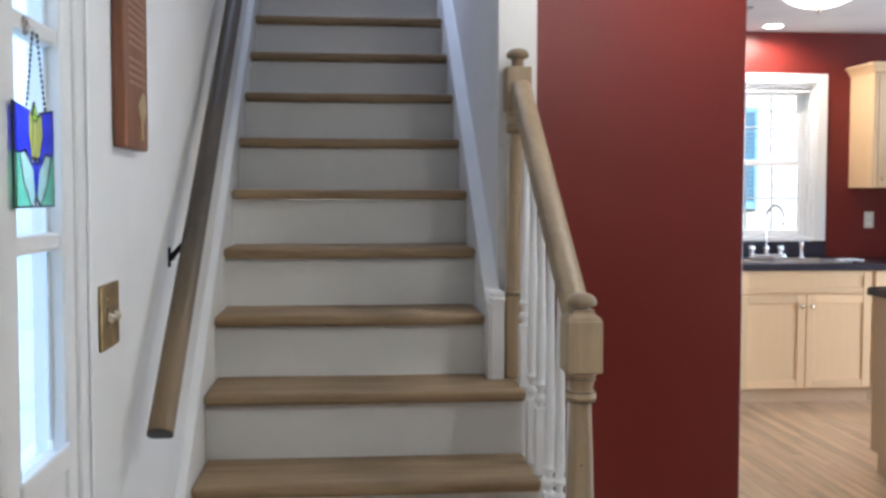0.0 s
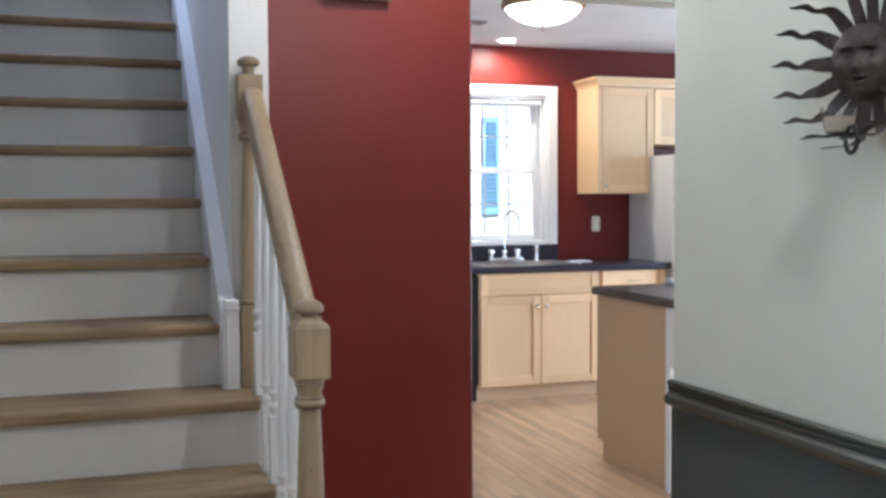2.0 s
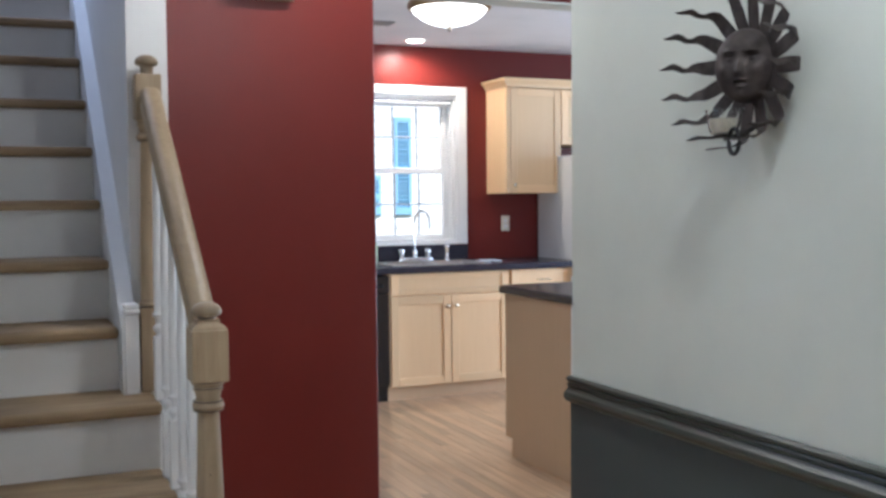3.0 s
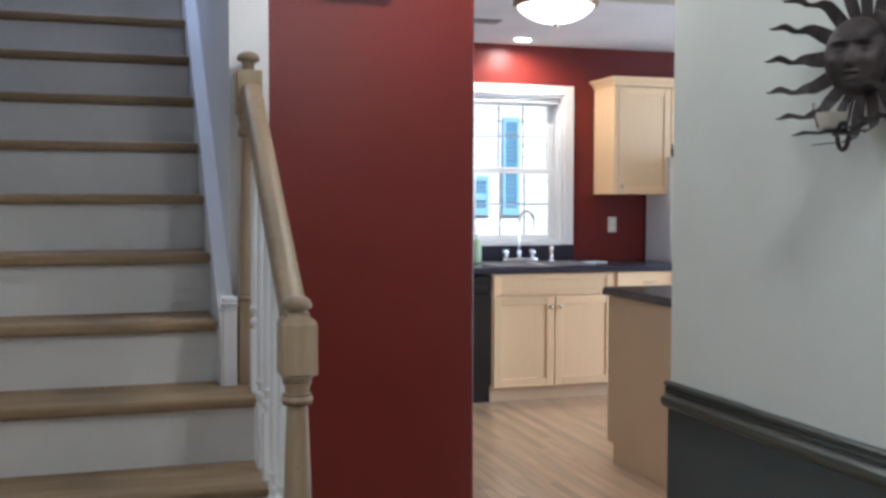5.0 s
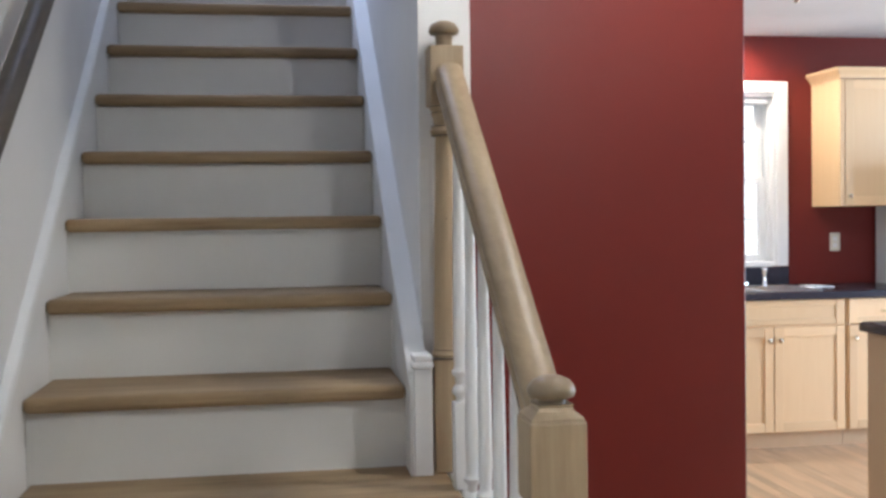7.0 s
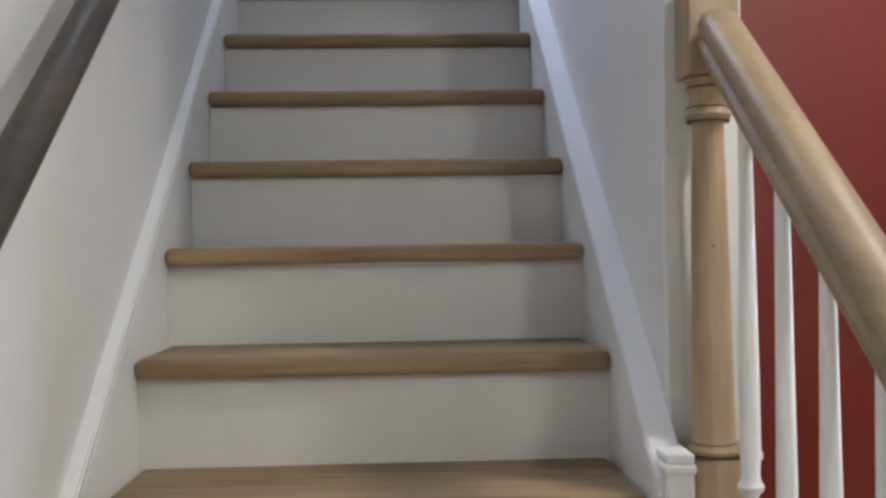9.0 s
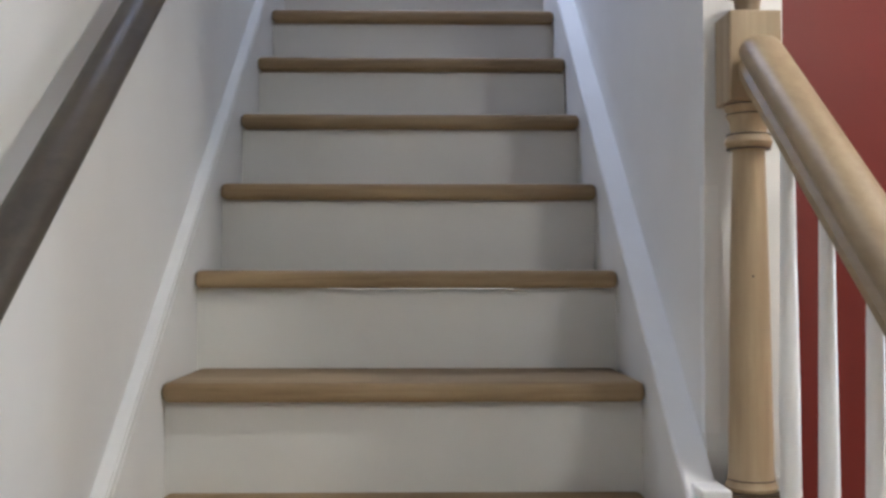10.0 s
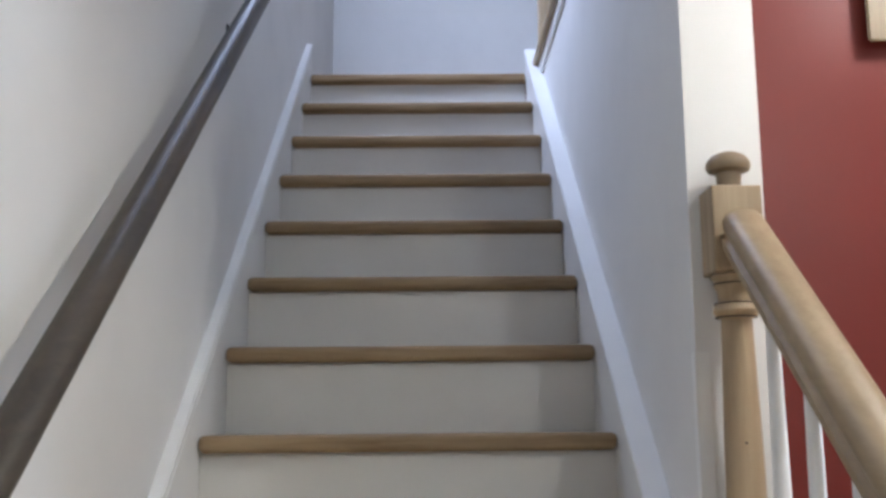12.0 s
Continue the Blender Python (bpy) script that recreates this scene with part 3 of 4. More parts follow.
tile_glass("blue_glass", BLUE_GLASS, [(0, 0.55), (0.12, 0.52), (0.25, 0.56), (0.42, 0.44), (0.42, 0.50), (0.36, 0.72), (0.38, 0.95), (0, 1)])
tile_glass("blue_glass", BLUE_GLASS, [(1, 0.55), (1, 1), (0.68, 0.95), (0.72, 0.72), (0.62, 0.50), (0.62, 0.44), (0.80, 0.54), (0.92, 0.50)])
tile_glass("yellow_petal", YELLOW_GLASS, [(0.42, 0.50), (0.52, 0.46), (0.62, 0.50), (0.72, 0.72), (0.68, 0.95), (0.52, 0.84), (0.38, 0.95), (0.36, 0.72)])
tile_glass("blue_glass", BLUE_GLASS, [(0.265, 0.55), (0.42, 0.44), (0.52, 0.455), (0.62, 0.44), (0.79, 0.535), (0.605, 0.37), (0.545, 0.12), (0.495, 0.12), (0.455, 0.37)])
tile_glass("lime_bud", LIME_GLASS, [(0.45, 0.86), (0.52, 0.845), (0.58, 0.86), (0.57, 0.95), (0.52, 1.04), (0.47, 0.95)])
tile_glass("green_glass", GREEN_GLASS, [(0, 0), (0.40, 0.0), (0.22, 0.22), (0.13, 0.52), (0, 0.545)])
tile_glass("green_glass", GREEN_GLASS, [(1, 0), (1, 0.545), (0.93, 0.50), (0.82, 0.22), (0.64, 0.0)])
tile_glass("leaf", PALE_GLASS, [(0.41, 0.01), (0.50, 0.10), (0.46, 0.36), (0.26, 0.54), (0.14, 0.52), (0.23, 0.22)])
tile_glass("leaf", PALE_GLASS, [(0.63, 0.01), (0.81, 0.22), (0.91, 0.50), (0.80, 0.53), (0.60, 0.36), (0.54, 0.10)])
for pts in ([(0, 0), (1, 0)], [(0, 0), (0, 1)], [(1, 0), (1, 1)], [(0, 1), (0.38, 0.95)], [(1, 1), (0.68, 0.95)], [(0, 0.55), (0.13, 0.52), (0.26, 0.56), (0.42, 0.43)],
            [(1, 0.55), (0.92, 0.5), (0.8, 0.54), (0.62, 0.43)], [(0.42, 0.50), (0.36, 0.72), (0.38, 0.95), (0.52, 0.84), (0.68, 0.95), (0.72, 0.72), (0.62, 0.50), (0.52, 0.46), (0.42, 0.5)],
            [(0.52, 0.46), (0.52, 0.0)], [(0.41, 0), (0.23, 0.22), (0.13, 0.52)], [(0.63, 0), (0.81, 0.22), (0.92, 0.5)], [(0.46, 0.9), (0.52, 1.04), (0.58, 0.9)], [(0.45, 0.86), (0.46, 0.62), (0.52, 0.46)], [(0.59, 0.86), (0.58, 0.62), (0.52, 0.46)], [(0.44, 0.43), (0.60, 0.43)]):
    lead(pts)
for u in (0.3, 0.76):
    bm = bmesh.new()
    for i in range(14):
        k = i / 13
        y, z = TY0 + (u + (0.53 - u) * k * 0.75) * (TY1 - TY0), TZ1 + k * 0.096
        join(bm, turned(lathe([(0.0008, -0.003), (0.0018, -0.0015), (0.0018, 0.0015), (0.0008, 0.003)], 0, 0, 6), Matrix.Translation((TX + 0.002, y, z))))
    part("chain", bm, BLACK_METAL, tulip)
part("suction_cup", turned(lathe([(0.004, 0.006), (0.010, 0.0035), (0.014, 0.0005), (0.004, 0.0)], 0, 0, 16), pose(LEFT + 0.0006, -2.492, 1.570, 0, 90, 0)), GLASS, tulip, "clear suction cup", True)
part("hook", sweep(circle(0.0011, 6), [(TX - 0.006, -2.492, 1.572), (TX + 0.001, -2.492, 1.566), (TX + 0.003, -2.492, 1.556), (TX + 0.001, -2.492, 1.5545)]), STEEL, tulip)

# ---- things on the white wall ----
plaque = thing("wall_plaque", "walnut-stained wooden plaque with engraved text and gilt emblem", "plaque", (LEFT, -1.75, 1.60))
PY0, PY1, PZ0, PZ1 = -1.980, -1.772, 1.432, 1.90
part("board", box(LEFT + 0.0008, LEFT + 0.026, PY0, PY1, PZ0, PZ1, 0.005, 3), WALNUT, plaque, "", True)
for i in range(19):
    if i in (4, 13):                           # gaps between the paragraphs
        continue
    w = 0.158 + 0.012 * math.sin(i * 2.1)
    part("text_line", box(LEFT + 0.0262, LEFT + 0.0265, -1.951, -1.951 + w, 1.555 + i * 0.0145, 1.5595 + i * 0.0145), ENGRAVED, plaque)
part("emblem", prism([(-1.852, 1.452), (-1.828, 1.452), (-1.832, 1.484), (-1.800, 1.508), (-1.806, 1.535), (-1.824, 1.546), (-1.846, 1.540), (-1.880, 1.516), (-1.852, 1.488)], LEFT + 0.0262, LEFT + 0.0285, "x"),
     solid("gilt_paint", (0.50, 0.38, 0.20), 0.4, 0.3), plaque, "gilt emblem")

plate = thing("light_switch", "aged brass double switch plate on the white wall", "switch", (LEFT, -2.042, 1.12))
part("cover_plate", box(LEFT + 0.0008, LEFT + 0.007, -2.109, -1.973, 1.070, 1.186, 0.003, 2), BRASS, plate)
for y in (-2.066, -2.016):
    part("toggle_collar", box(LEFT + 0.0068, LEFT + 0.0085, y - 0.008, y + 0.008, 1.112, 1.144, 0.001), NICKEL, plate)
    part("toggle", turned(box(-0.002, 0.014, -0.005, 0.005, -0.007, 0.007, 0.002), pose(LEFT + 0.007, y, 1.128, 0, 25, 0)), IVORY, plate, "ivory toggle")
    for z in (1.097, 1.159):
        part("screw", turned(lathe([(0.0035, 0), (0.003, 0.0015)], 0, 0, 8), pose(LEFT + 0.007, y, z, 0, 90, 0)), BRASS, plate)

# ---- on the red wall ----
chime = thing("door_chime", "small pale boxed door chime high on the red wall", "chime", (1.30, RED_Y, 2.0))
part("body", box(1.196, 1.396, RED_Y - 0.022, RED_Y - 0.0006, 2.004, 2.22, 0.004), IVORY, chime)
part("cover", box(1.188, 1.404, RED_Y - 0.028, RED_Y - 0.0225, 1.996, 2.228, 0.003), OAK_CAP, chime, "dull oak cover frame")

# ---- sun sculpture ----
SC = Vector((GRAY_X, -2.370, 1.606))
sun = thing("sun_sculpture", "rusty brown metal sun with wavy rays on the sage wall", "wall sculpture", SC)
FACE = 0.076
bm = bmesh.new()
bmesh.ops.create_uvsphere(bm, u_segments=64, v_segments=44, radius=1.0)


def dent(u, w, u0, w0, su, sw):
    return math.exp(-(((u - u0) / su) ** 2) - (((w - w0) / sw) ** 2))


for v in bm.verts:
    u, w, d = v.co.x, v.co.z, -v.co.y
    relief = 0.0
    if d > 0:
        relief += 0.016 * dent(u, w, 0, -0.10, 0.12, 0.24) + 0.009 * dent(u, w, 0, -0.22, 0.15, 0.09)
        for sx in (-1, 1):
            relief -= 0.014 * dent(u, w, sx * 0.36, 0.16, 0.20, 0.12)
            relief += 0.012 * dent(u, w, sx * 0.36, 0.15, 0.13, 0.055)
            relief += 0.009 * dent(u, w, sx * 0.36, 0.36, 0.28, 0.07)
            relief += 0.009 * dent(u, w, sx * 0.50, -0.14, 0.24, 0.22)
        relief += 0.010 * dent(u, w, 0, -0.43, 0.22, 0.05) + 0.010 * dent(u, w, 0, -0.57, 0.18, 0.055)
        relief -= 0.011 * dent(u, w, 0, -0.50, 0.26, 0.03) + 0.006 * dent(u, w, 0, -0.34, 0.07, 0.05)
        relief += 0.010 * dent(u, w, 0, -0.80, 0.26, 0.13)
    v.co = Vector((-(max(d, -0.3) * 0.040 + relief * 0.85), u * FACE * 0.80, w * FACE * 0.96))
turned(bm, Matrix.Translation(SC + Vector((-0.050, 0, 0))) @ Matrix.Rotation(radians(32), 4, "Z"))
part("face", bm, IRON, sun, "", True)
RAYS = 16
for i in range(RAYS):
    a = i * math.tau / RAYS + 0.07
    bm = bmesh.new()
    rows = []
    reach = 0.093 + 0.005 * math.sin(i * 2.7)
    for k in range(25):                         # a broad leaf along the wall, then a sharp fold and a thin wavy tip forward
        s = k / 24
        flat, bend = min(s, 0.40) / 0.40, max(0.0, s - 0.40) / 0.60
        r = 0.056 + reach * (flat * 0.93 + 0.07 * min(1.0, bend * 6)) + 0.010 * bend
        out = 0.034 + 0.012 * flat + 0.095 * bend
        wide = 0.0120 + 0.0035 * math.sin(flat * 2.9) if bend == 0 else (0.0128 - 0.0088 * min(1.0, bend * 3) + 0.0030 * math.sin(max(0.0, bend - 0.33) * 4.7)) * (1 - bend ** 5) + 0.0003
        sway = 0.0035 * math.sin(bend * 11 + 0.6)
        radial, across = Vector((0, math.cos(a), math.sin(a))), Vector((0, -math.sin(a), math.cos(a)))
        thick = (Vector((1, 0, 0)) * (1 - min(1.0, bend * 6)) + radial * min(1.0, bend * 6)).normalized() * 0.0016
        c = SC + radial * r + across * sway + Vector((-out, 0, 0))
        edge = across * wide
        rows.append([bm.verts.new(c + edge), bm.verts.new(c - edge), bm.verts.new(c - edge + thick), bm.verts.new(c + edge + thick)])
    for p, q in zip(rows, rows[1:]):
        for j in range(4):
            bm.faces.new((p[j], p[(j + 1) % 4], q[(j + 1) % 4], q[j]))
    bm.faces.new(rows[0]), bm.faces.new(rows[-1])
    part("ray", bm, IRON, sun, "", True)
part("wall_mount", turned(lathe([(0.016, 0.0), (0.016, 0.046)], 0, 0, 10), Matrix.Translation(SC) @ pose(-0.0008, 0, 0, 0, -90, 0)), IRON, sun)

candle = thing("candle_holder", "black iron wall candle holder with a clear glass cup", "candle holder", (GRAY_X, -2.37, 1.46))
CX, CY, CZ = GRAY_X - 0.105, -2.372, 1.490
part("arm", sweep(circle(0.006, 8), [(GRAY_X - 0.002, -2.375, 1.50), (GRAY_X - 0.03, -2.378, 1.490), (GRAY_X - 0.075, -2.39, 1.470), (CX, CY, 1.464)]), BLACK_METAL, candle, "", True)
part("ring", sweep(circle(0.0042, 8), [(CX - 0.008 + 0.004 * math.cos(a), CY - 0.040 + 0.020 * math.cos(a), 1.456 + 0.024 * math.sin(a)) for a in np.linspace(0, math.tau, 24, endpoint=False)], None, True),
     BLACK_METAL, candle, "", True)
part("saucer", lathe([(0.004, CZ - 0.026), (0.016, CZ - 0.025), (0.019, CZ - 0.021), (0.016, CZ - 0.0205), (0.004, CZ - 0.0205)], CX, CY, 20), BLACK_METAL, candle, "", True)
# cream body added inside the cup to imitate the glass's pale highlights
part("wax", lathe([(0.004, CZ - 0.0155), (0.022, CZ - 0.0150), (0.028, CZ + 0.012), (0.004, CZ + 0.010)], CX, CY, 20), solid("cream_cup_fill", (0.72, 0.68, 0.56), 0.5), candle, "cream filling added for the pale highlights of the cup", True)
part("glass_cup", lathe([(0.004, CZ - 0.020), (0.026, CZ - 0.018), (0.031, CZ), (0.036, CZ + 0.030), (0.034, CZ + 0.030), (0.029, CZ), (0.024, CZ - 0.014), (0.004, CZ - 0.016)], CX, CY, 24), GLASS, candle, "clear glass cup", True)

# ---- kitchen window ----
kw = thing("window_2", "white double-hung kitchen window with divided panes over the sink", "window", (3.32, SINK_Y, 1.03), kind="structure")
X0, X1, Z0, Z1 = 2.94, 3.70, 1.03, 2.135
for a, b, c, d in ((X1 - 0.004, X1 + 0.07, Z0 - 0.002, Z1 + 0.066), (X0 - 0.07, X0 + 0.004, Z0 - 0.002, Z1 + 0.066), (X0 + 0.0042, X1 - 0.0042, Z1 - 0.004, Z1 + 0.0655)):
    c1 = part("casing", box(a, b, SINK_Y - 0.018, SINK_Y - 0.0005, c, d, 0.003), TRIM, kw)
for a, b in ((X0 + 0.0005, X0 + 0.026), (X1 - 0.026, X1 - 0.0005)):
    part("jamb", box(a, b, SINK_Y + 0.0005, SINK_Y + 0.155, Z0 + 0.001, Z1 - 0.001), TRIM, kw)
    part("sash_stop", box(a + (0.0255 if a < 3.2 else -0.014), a + (0.039 if a < 3.2 else -0.0005), SINK_Y + 0.05, SINK_Y + 0.066, Z0 + 0.03, Z1 - 0.03), TRIM, kw)
part("head_jamb", box(X0 + 0.027, X1 - 0.027, SINK_Y + 0.001, SINK_Y + 0.155, Z1 - 0.032, Z1 - 0.001), TRIM, kw)
part("sill", box(X0 + 0.027, X1 - 0.027, SINK_Y - 0.022, SINK_Y + 0.155, Z0 - 0.004, Z0 + 0.028, 0.004), TRIM, kw)
part("rolled_shade", turned(lathe([(0.018, 0), (0.018, X1 - X0 - 0.10)], 0, 0, 14), pose(X0 + 0.05, SINK_Y + 0.03, Z1 - 0.055, 0, 90, 0)), CEILING, kw, "white rolled-up blind", True)
MID = 1.578


def sash_frame(y, z0, z1):
    a, b = X0 + 0.042, X1 - 0.042
    s = part("sash", box(a, a + 0.05, y, y + 0.032, z0, z1, 0.004), TRIM, kw)
    part("stile", box(b - 0.05, b, y, y + 0.032, z0, z1, 0.004), TRIM, s)
    part("rail", box(a + 0.051, b - 0.051, y, y + 0.032, z0, z0 + 0.042, 0.004), TRIM, s)
    part("rail", box(a + 0.051, b - 0.051, y, y + 0.032, z1 - 0.042, z1, 0.004), TRIM, s)
    ga, gb, gz0, gz1 = a + 0.05, b - 0.05, z0 + 0.042, z1 - 0.042
    for i in (1, 2):
        u = ga + (gb - ga) * i / 3
        part("muntin", box(u - 0.006, u + 0.006, y + 0.009, y + 0.024, gz0, gz1, 0.003), GRILLE_SHADED, s)
    w = (gz0 + gz1) / 2
    part("muntin", box(ga, gb, y + 0.0085, y + 0.0245, w - 0.006, w + 0.006, 0.003), GRILLE_SHADED, s)
    for i in range(3):
        for p, q in ((gz0, w), (w, gz1)):
            g = part("pane", box(ga + (gb - ga) * i / 3 + 0.001, ga + (gb - ga) * (i + 1) / 3 - 0.001, y + 0.0155, y + 0.0175, p + 0.001, q - 0.001), GLASS, s)
            g.visible_shadow = False


sash_frame(SINK_Y + 0.068, Z0 + 0.03, MID + 0.02)
sash_frame(SINK_Y + 0.104, MID - 0.02, Z1 - 0.034)

# ---- the house next door ----
HY = 9.0
house = thing("neighbour_house", "sunlit white clapboard house with blue louvred shutters", "house", (5.0, HY, 0))
part("wall", box(-2, 16, HY, HY + 0.2, -1, 7), SIDING, house)
part("roof", prism([(HY - 0.4, 7.0), (HY + 4, 9.5), (HY + 4, 9.3), (HY - 0.4, 6.8)], -2.3, 16.3, "x"), DARK_GRAY, house)
for i in range(40):
    z = -0.6 + i * 0.16
    part("clapboard", prism([(HY - 0.001, z), (HY - 0.016, z), (HY - 0.004, z + 0.158), (HY - 0.001, z + 0.158)], -1.9, 15.9, "x"), SIDING, house)


def shutter(x, w, z0, z1):
    y = HY - 0.06
    s = part("shutter", box(x, x + 0.045, y, y + 0.035, z0, z1, 0.003), SHUTTER_BLUE, house, "blue louvred shutter")
    part("stile", box(x + w - 0.045, x + w, y, y + 0.035, z0, z1, 0.003), SHUTTER_BLUE, s)
    zm = z0 + (z1 - z0) * 0.46
    for c, d in ((z0, z0 + 0.09), (zm - 0.04, zm + 0.04), (z1 - 0.07, z1)):
        part("rail", box(x + 0.0455, x + w - 0.0455, y, y + 0.035, c, d, 0.003), SHUTTER_BLUE, s)
    for c, d in ((z0 + 0.09, zm - 0.04), (zm + 0.04, z1 - 0.07)):
        n = int((d - c) / 0.055)
        for i in range(n):
            part("slat", turned(box(0, w - 0.092, -0.030, 0.030, -0.004, 0.004), pose(x + 0.046, y + 0.020, c + (i + 0.5) * (d - c) / n, -58, 0, 0)), SHUTTER_BLUE, s)


shutter(5.425, 0.245, 1.175, 2.485)
shutter(4.985, 0.245, 1.175, 1.705)
structure("ground", box(-300, 300, -300, 400, -0.6, -0.4), solid("lawn_green", (0.06, 0.10, 0.03), 0.9, 0, 3, 0.4), "grass round the house", "ground")

# ---- kitchen cabinets ----
FACE_Y = 2.452


def shaker(x0, x1, z0, z1, y, parent, name, knob=None, pull=None, rail_w=0.055):
    """Frame-and-panel front: two stiles, two rails, a recessed panel."""
    d = part(name, box(x0, x0 + rail_w, y, y + 0.019, z0, z1, 0.002), MAPLE_Z, parent, "maple frame-and-panel front")
    part("stile", box(x1 - rail_w, x1, y, y + 0.019, z0, z1, 0.002), MAPLE_Z, d)
    rw = min(rail_w, (z1 - z0) * 0.24)
    part("rail", box(x0 + rail_w + 0.0004, x1 - rail_w - 0.0004, y + 0.0004, y + 0.019, z0, z0 + rw, 0.002), MAPLE_X, d)
    part("rail", box(x0 + rail_w + 0.0004, x1 - rail_w - 0.0004, y + 0.0004, y + 0.019, z1 - rw, z1, 0.002), MAPLE_X, d)
    part("panel", box(x0 + rail_w - 0.004, x1 - rail_w + 0.004, y + 0.010, y + 0.016, z0 + rw - 0.004, z1 - rw + 0.004), MAPLE_Z, d)
    if knob:
        k = [(0.006, 0), (0.005, 0.010), (0.009, 0.015), (0.0135, 0.019), (0.0135, 0.024), (0.009, 0.028), (0.002, 0.029)]
        part("knob", turned(lathe(k, 0, 0, 14), pose(knob[0], y, knob[1], 90, 0, 0)), NICKEL, d, "pale metal knob", True)
    if pull:
        part("pull", sweep(circle(0.005, 8), [(pull[0] - 0.05, y, pull[1]), (pull[0] - 0.045, y - 0.022, pull[1]), (pull[0], y - 0.028, pull[1]), (pull[0] + 0.045, y - 0.022, pull[1]), (pull[0] + 0.05, y, pull[1])]),
             NICKEL, d, "pale metal pull", True)


def base_cabinet(name, label, x0, x1, doors, toe=True):
    c = thing(name, label, "cabinet", ((x0 + x1) / 2, 2.76, 0), group="sink wall cabinets")
    part("body", box(x0 + 0.001, x1 - 0.001, FACE_Y + 0.0195, SINK_Y - 0.002, 0.093, 0.865), MAPLE_Z, c)
    # recess shade put into the colour: darker PANEL instead of the cabinet maple
    part("toe_board", box(x0 + 0.001, x1 - 0.001, 2.505, 2.522, 0.0, 0.0925), PANEL, c, "maple toe board, coloured darker for its shade")
    return c


sb = base_cabinet("sink_cabinet", "maple sink base cabinet with two panelled doors", 2.906, 3.812, 2)
shaker(2.918, 3.800, 0.719, 0.860, FACE_Y, sb, "drawer_front")
shaker(2.918, 3.356, 0.098, 0.706, FACE_Y, sb, "door", (3.325, 0.632))
shaker(3.362, 3.800, 0.098, 0.706, FACE_Y, sb, "door", (3.393, 0.632))
db = base_cabinet("drawer_cabinet", "maple base cabinet with a top drawer beside the fridge", 3.814, 4.345, 1)
shaker(3.826, 4.333, 0.719, 0.860, FACE_Y, db, "drawer_front", None, (4.08, 0.786))
shaker(3.826, 4.333, 0.098, 0.706, FACE_Y, db, "door", (3.86, 0.632))

dw = thing("dishwasher", "black dishwasher under the dark worktop", "dishwasher", (2.6, 2.76, 0))
part("body", box(2.306, 2.902, 2.47, SINK_Y - 0.002, 0.10, 0.858), BLACK, dw)
part("door", box(2.308, 2.900, 2.440, 2.4695, 0.12, 0.735, 0.004), BLACK, dw)
part("control_panel", box(2.308, 2.900, 2.432, 2.4695, 0.74, 0.856, 0.006), BLACK, dw)
part("handle", box(2.36, 2.85, 2.412, 2.4315, 0.775, 0.80, 0.006), BLACK_METAL, dw)
part("kick_plate", box(2.308, 2.900, 2.49, 2.51, 0.0, 0.0995), BLACK, dw)
wc = base_cabinet("corner_cabinet", "plain maple base cabinet", 1.40, 2.304, 1)
shaker(1.412, 2.292, 0.098, 0.852, FACE_Y, wc, "door", (1.45, 0.75))

# worktop with a cut-out for the sink
top = thing("worktop", "dark charcoal laminate worktop along the sink wall", "worktop", (3.0, 2.76, 0.86))
SX0, SX1, SY0, SY1 = 2.98, 3.66, 2.50, 2.93
for a, b, c, d in ((1.40, SX0, 2.424, SINK_Y - 0.001), (SX1, 4.352, 2.424, SINK_Y - 0.001), (SX0, SX1, 2.424, SY0), (SX0, SX1, SY1, SINK_Y - 0.001)):
    part("slab", box(a, b, c, d, 0.8655, 0.910), COUNTER, top)
part("front_lip", prism([(2.4238, 0.8680), (2.4238, 0.905), (2.4195, 0.9105), (2.412, 0.908), (2.4105, 0.900), (2.4105, 0.871), (2.414, 0.8680)], 1.40, 4.352, "x"), COUNTER, top)
part("backsplash", box(2.40, 3.772, SINK_Y - 0.022, SINK_Y - 0.0195 + 0.018, 0.9105, 1.024, 0.003), COUNTER, top)

sink = thing("sink", "stainless steel drop-in sink", "sink", (3.32, 2.72, 0.898))
bm = bmesh.new()
for a, b, c, d in ((SX0 - 0.02, SX1 + 0.02, SY0 - 0.02, SY0 + 0.02), (SX0 - 0.02, SX1 + 0.02, SY1 - 0.07, SY1 + 0.02), (SX0 - 0.02, SX0 + 0.02, SY0 + 0.02, SY1 - 0.07), (SX1 - 0.02, SX1 + 0.02, SY0 + 0.02, SY1 - 0.07),
                   (3.31, 3.34, SY0 + 0.02, SY1 - 0.07)):
    box(a, b, c, d, 0.9106, 0.9165, 0.002, 1, bm)
part("rim", bm, STEEL, sink)
for a, b in ((SX0 + 0.021, 3.309), (3.341, SX1 - 0.021)):
    bm = bmesh.new()
    c, d = SY0 + 0.021, SY1 - 0.071
    for q in ((a, a + 0.002, c, d, 0.73, 0.9104), (b - 0.002, b, c, d, 0.73, 0.9104), (a, b, c, c + 0.002, 0.73, 0.9104), (a, b, d - 0.002, d, 0.73, 0.9104), (a, b, c, d, 0.728, 0.73)):
        box(*q, 0, 1, bm)
    part("bowl", bm, STEEL, sink)

